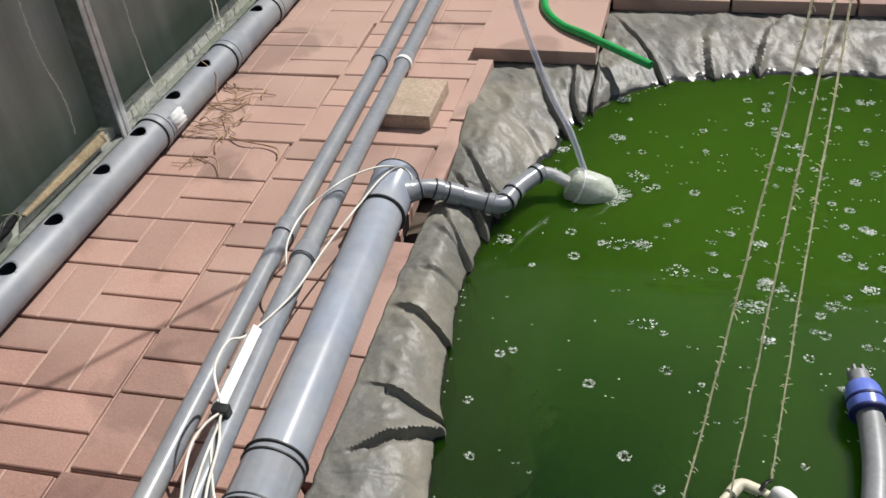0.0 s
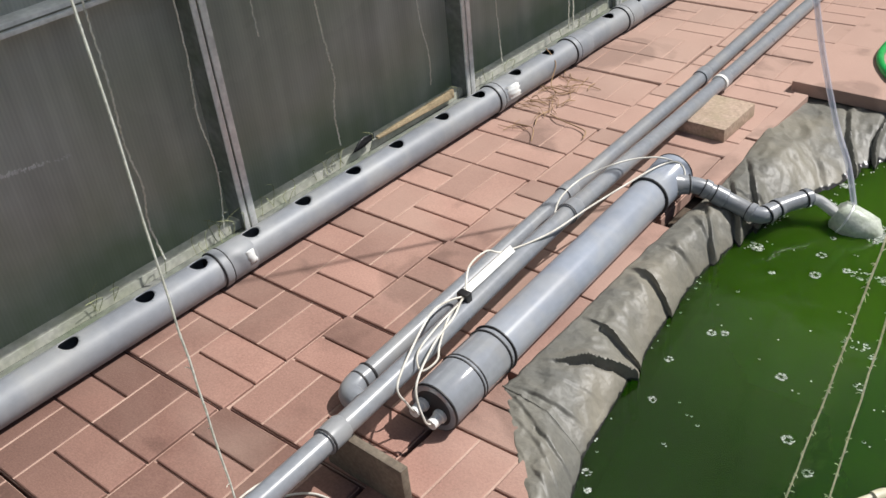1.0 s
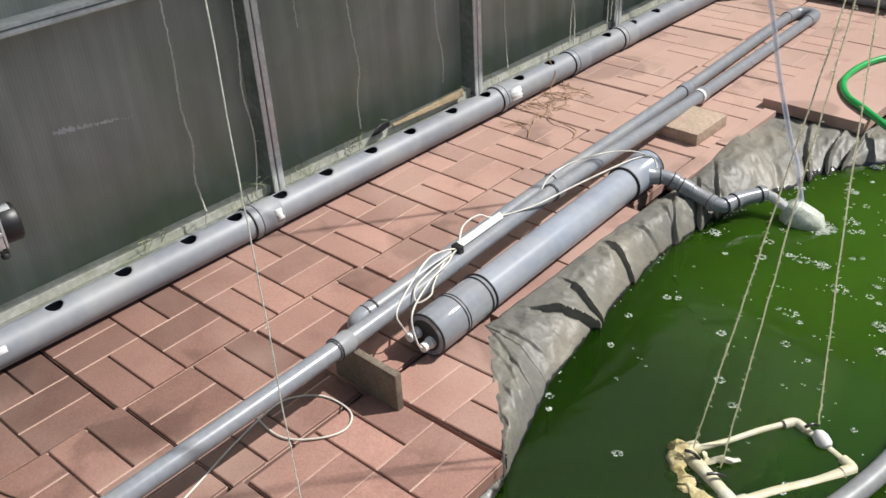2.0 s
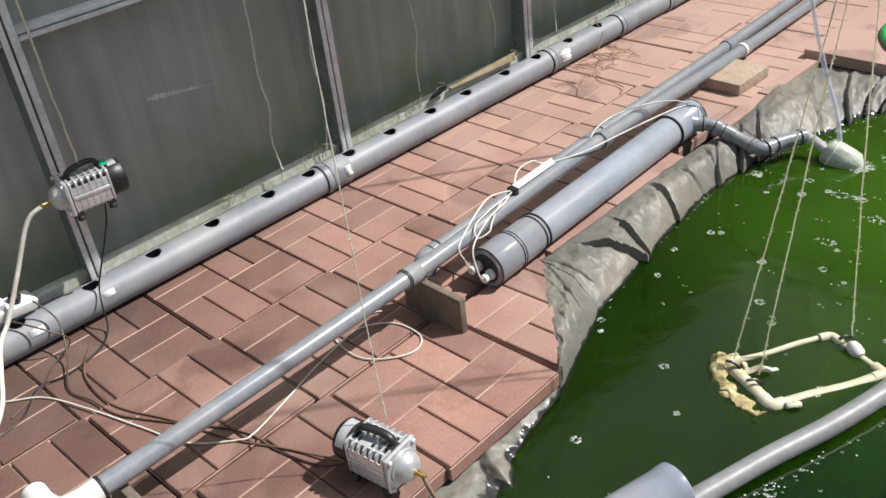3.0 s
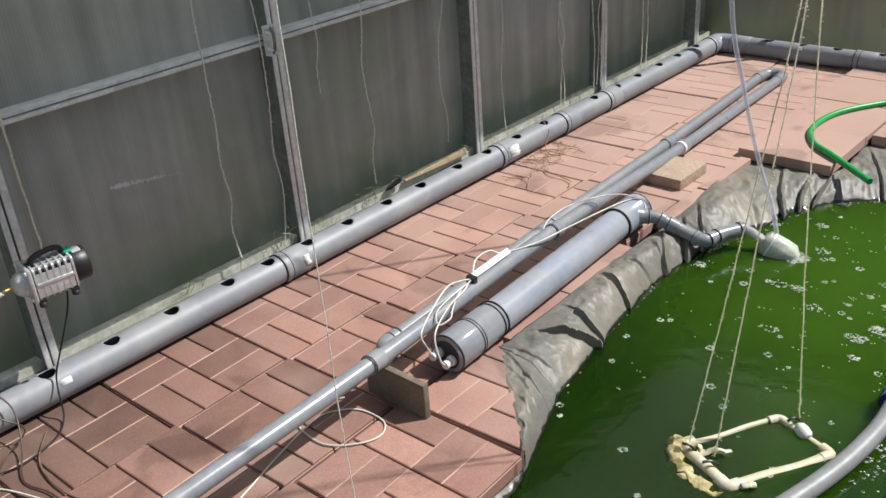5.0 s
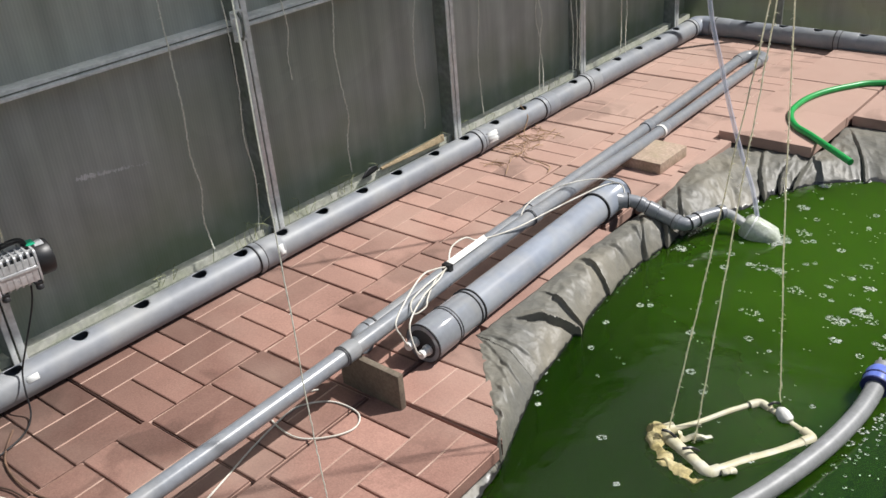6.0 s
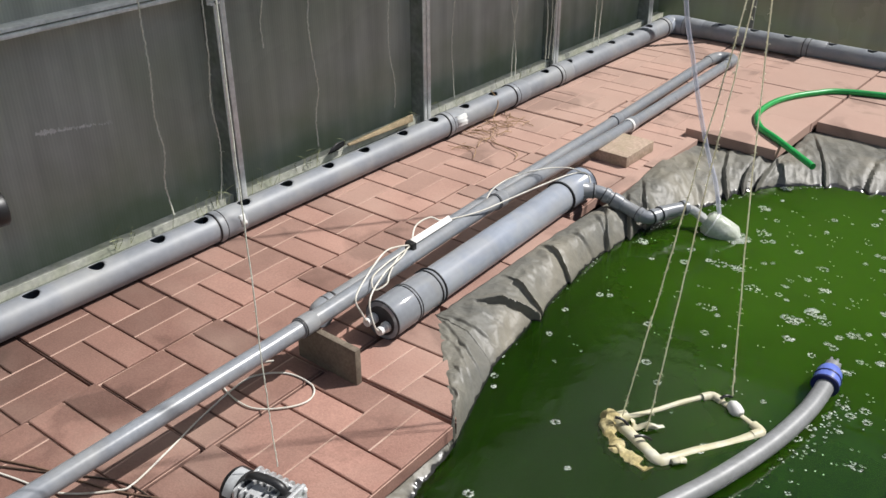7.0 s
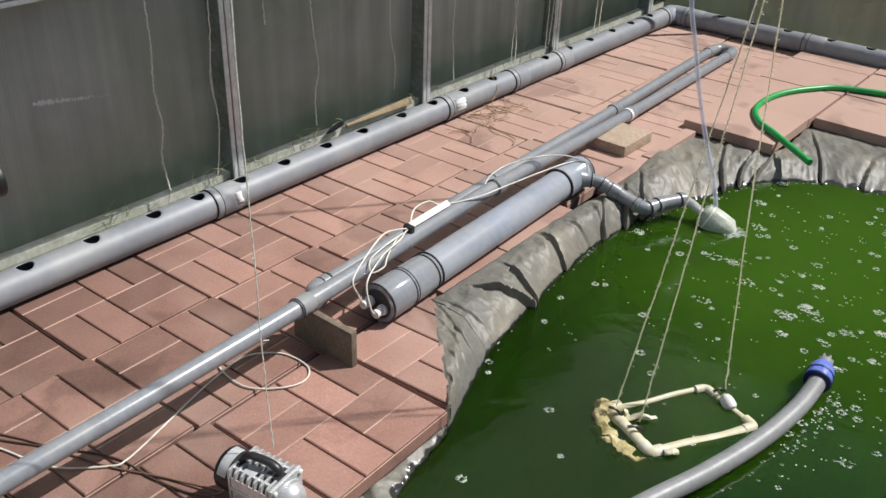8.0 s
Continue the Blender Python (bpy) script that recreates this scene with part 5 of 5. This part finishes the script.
# ---- ground and paving ----
bm = bmesh.new()
inner = loop_points(EDGE, 6)
mid = Vector((2.2, 1.3, 0))
ring_a = [bm.verts.new((p.x, p.y, -0.065)) for p in (mid + (q - mid) * 1.0 for q in inner)]
ring_b = [bm.verts.new((p.x, p.y, -0.065)) for p in (mid + (q - mid).normalized() * 7.5 for q in inner)]
for k in range(len(inner)):
    j = (k + 1) % len(inner)
    bm.faces.new((ring_a[k], ring_a[j], ring_b[j], ring_b[k]))
bmesh.ops.recalc_face_normals(bm, faces=bm.faces)
ground = part("ground", bm, M_EARTH, None, smooth=False)
tagged(ground, "bare dark earth under the paving slabs", "ground", kind="structure")

S = 0.398


def slab_mesh(flip=False, worn=False):
    bm = bmesh.new()
    base = -0.0032 if worn else -0.0085
    box(bm, (0, 0, -0.046), (S, S, base), 0.002)
    for f in bm.faces:
        f.material_index = 1 if f.normal.z > 0.9 else 0
    u = S / 4
    gx, gy = (0.0018, 0.0020) if worn else (0.0024, 0.0031)

    def brick(x0, y0, x1, y1):
        x0, y0, x1, y1 = x0 + gx, y0 + gy, x1 - gx, y1 - gy
        c = 0.0025
        lo = [bm.verts.new(p) for p in ((x0, y0, base), (x1, y0, base), (x1, y1, base), (x0, y1, base))]
        mid_ = [bm.verts.new(p) for p in ((x0, y0, -c * 0.8), (x1, y0, -c * 0.8), (x1, y1, -c * 0.8), (x0, y1, -c * 0.8))]
        hi = [bm.verts.new(p) for p in ((x0 + c, y0 + c, 0), (x1 - c, y0 + c, 0), (x1 - c, y1 - c, 0), (x0 + c, y1 - c, 0))]
        for p, q in ((lo, mid_), (mid_, hi)):
            for k in range(4):
                bm.faces.new((p[k], p[(k + 1) % 4], q[(k + 1) % 4], q[k]))
        bm.faces.new(hi)

    for k in (1, 2, 3):
        for y0, y1 in ((0, 2), (2, 4)):
            if k == 2 or (k == 1) == ((y0 == 0) != flip):
                cell = box(bm, (k * u - gx * 1.1, y0 * u + gy, base - 0.0005), (k * u + gx * 1.1, y1 * u - gy, -0.0012))
    for f in bm.faces:
        if f.normal.z > 0.9 and f.calc_center_median().z > -0.002:
            f.material_index = 1
    for qx in (0, 1):
        for qy in (0, 1):
            along = (qx + qy) % 2 == (1 if flip else 0)
            for k in (0, 1):
                if along:
                    brick((2 * qx + k) * u, 2 * qy * u, (2 * qx + k + 1) * u, (2 * qy + 2) * u)
                else:
                    brick(2 * qx * u, (2 * qy + k) * u, (2 * qx + 2) * u, (2 * qy + k + 1) * u)
    return bm


paving = thing("pavement", "red concrete paving slabs with moulded brick pattern", "paving", "", "structure")
mesh_a = mesh_of("paving_slab", slab_mesh(), M_SLAB, False)
mesh_a.materials.append(M_SAND)
mesh_plain = mesh_of("plain_slab", box(bmesh.new(), (0, 0, -0.046), (S, S, 0), 0.003), M_SLAB, False)
rnd = random.Random(3)


def lay(me, x, y, z=0.0, rz=0.0, name="paving_slab"):
    ob = new(name, me)
    ob.parent = paving
    ob.matrix_basis = pose(x, y, z + rnd.uniform(-0.002, 0.003), rnd.uniform(-0.25, 0.25), rnd.uniform(-0.25, 0.25), rz + rnd.uniform(-0.3, 0.3))
    return ob


P = 0.4075


def racked(x, y, wide, lean, z=0.0):
    """A slab's place: stretched a little across the path and out of square with the wall."""
    m = Matrix(((wide / S, 0, 0, x), (lean * wide / S, P / S * 0.99, 0, y), (0, 0, 1, z), (0, 0, 0, 1)))
    return m @ pose(0, 0, rnd.uniform(-0.002, 0.003), rnd.uniform(-0.25, 0.25), rnd.uniform(-0.25, 0.25), rnd.uniform(-0.25, 0.25))


mesh_worn = mesh_of("worn_slab", slab_mesh(worn=True), M_SLAB, False)
mesh_worn.materials.append(M_SAND)
COLUMNS = ((-0.034, -0.027, 0.432, 0.058), (0.404, 0.001, 0.428, 0.07))
for k in range(-4, 10):
    for x, y, wide, lean in COLUMNS:
        ob = new("paving_slab", mesh_worn if k > 4 else mesh_a)
        ob.parent = paving
        ob.matrix_basis = racked(x, y + P * k, wide, lean)
for k in range(-4, 0):
    ob = new("paving_slab", mesh_a)
    ob.parent = paving
    ob.matrix_basis = racked(0.842, 0.456 + P * k, 0.411, 0.065)
joint = part("joint_sand", box(bmesh.new(), (0.397, -1.6, -0.04), (0.406, 2.6, -0.003), 0.001), M_SAND, paving, "pale sand swept into the joint")
bm = slab_mesh()
bmesh.ops.transform(bm, matrix=racked(0.842, 0.458, 0.411, 0.065), verts=bm.verts)
dn = Vector((0.355, 0.347, 0)).normalized()
bmesh.ops.bisect_plane(bm, geom=bm.verts[:] + bm.edges[:] + bm.faces[:], plane_co=(1.245, 0.476, 0), plane_no=dn, clear_outer=True)
bmesh.ops.holes_fill(bm, edges=[e for e in bm.edges if e.is_boundary])
cut = new("cut_slab", mesh_of("cut_slab", bm, M_SLAB, False))
cut.data.materials.append(M_SAND)
cut.parent = paving
for lo, hi in (((0.828, 0.872, -0.046), (0.892, 1.20, 0.004)), ((0.828, 1.204, -0.046), (0.890, 1.60, 0.006)), ((0.828, 1.86, -0.046), (0.884, 2.19, 0.003)), ((0.828, 2.195, -0.046), (0.878, 2.58, 0.008))):
    e = part("edging_strip", box(bmesh.new(), lo, hi, 0.003), M_SLAB, paving, smooth=False)
for x, y in [(0.806, 2.605)]:
    lay(mesh_plain, x, y, 0.034, 0, "plain_slab")
for i in range(8):
    for j in range(3):
        if i == 0 and j == 0:
            lay(mesh_plain, 0.806, 3.012, 0.030, 0, "plain_slab")
        else:
            lay(mesh_plain, 0.806 + P * i, 3.012 + P * j + (0.042 if i else 0.0), 0.028, 0, "plain_slab")
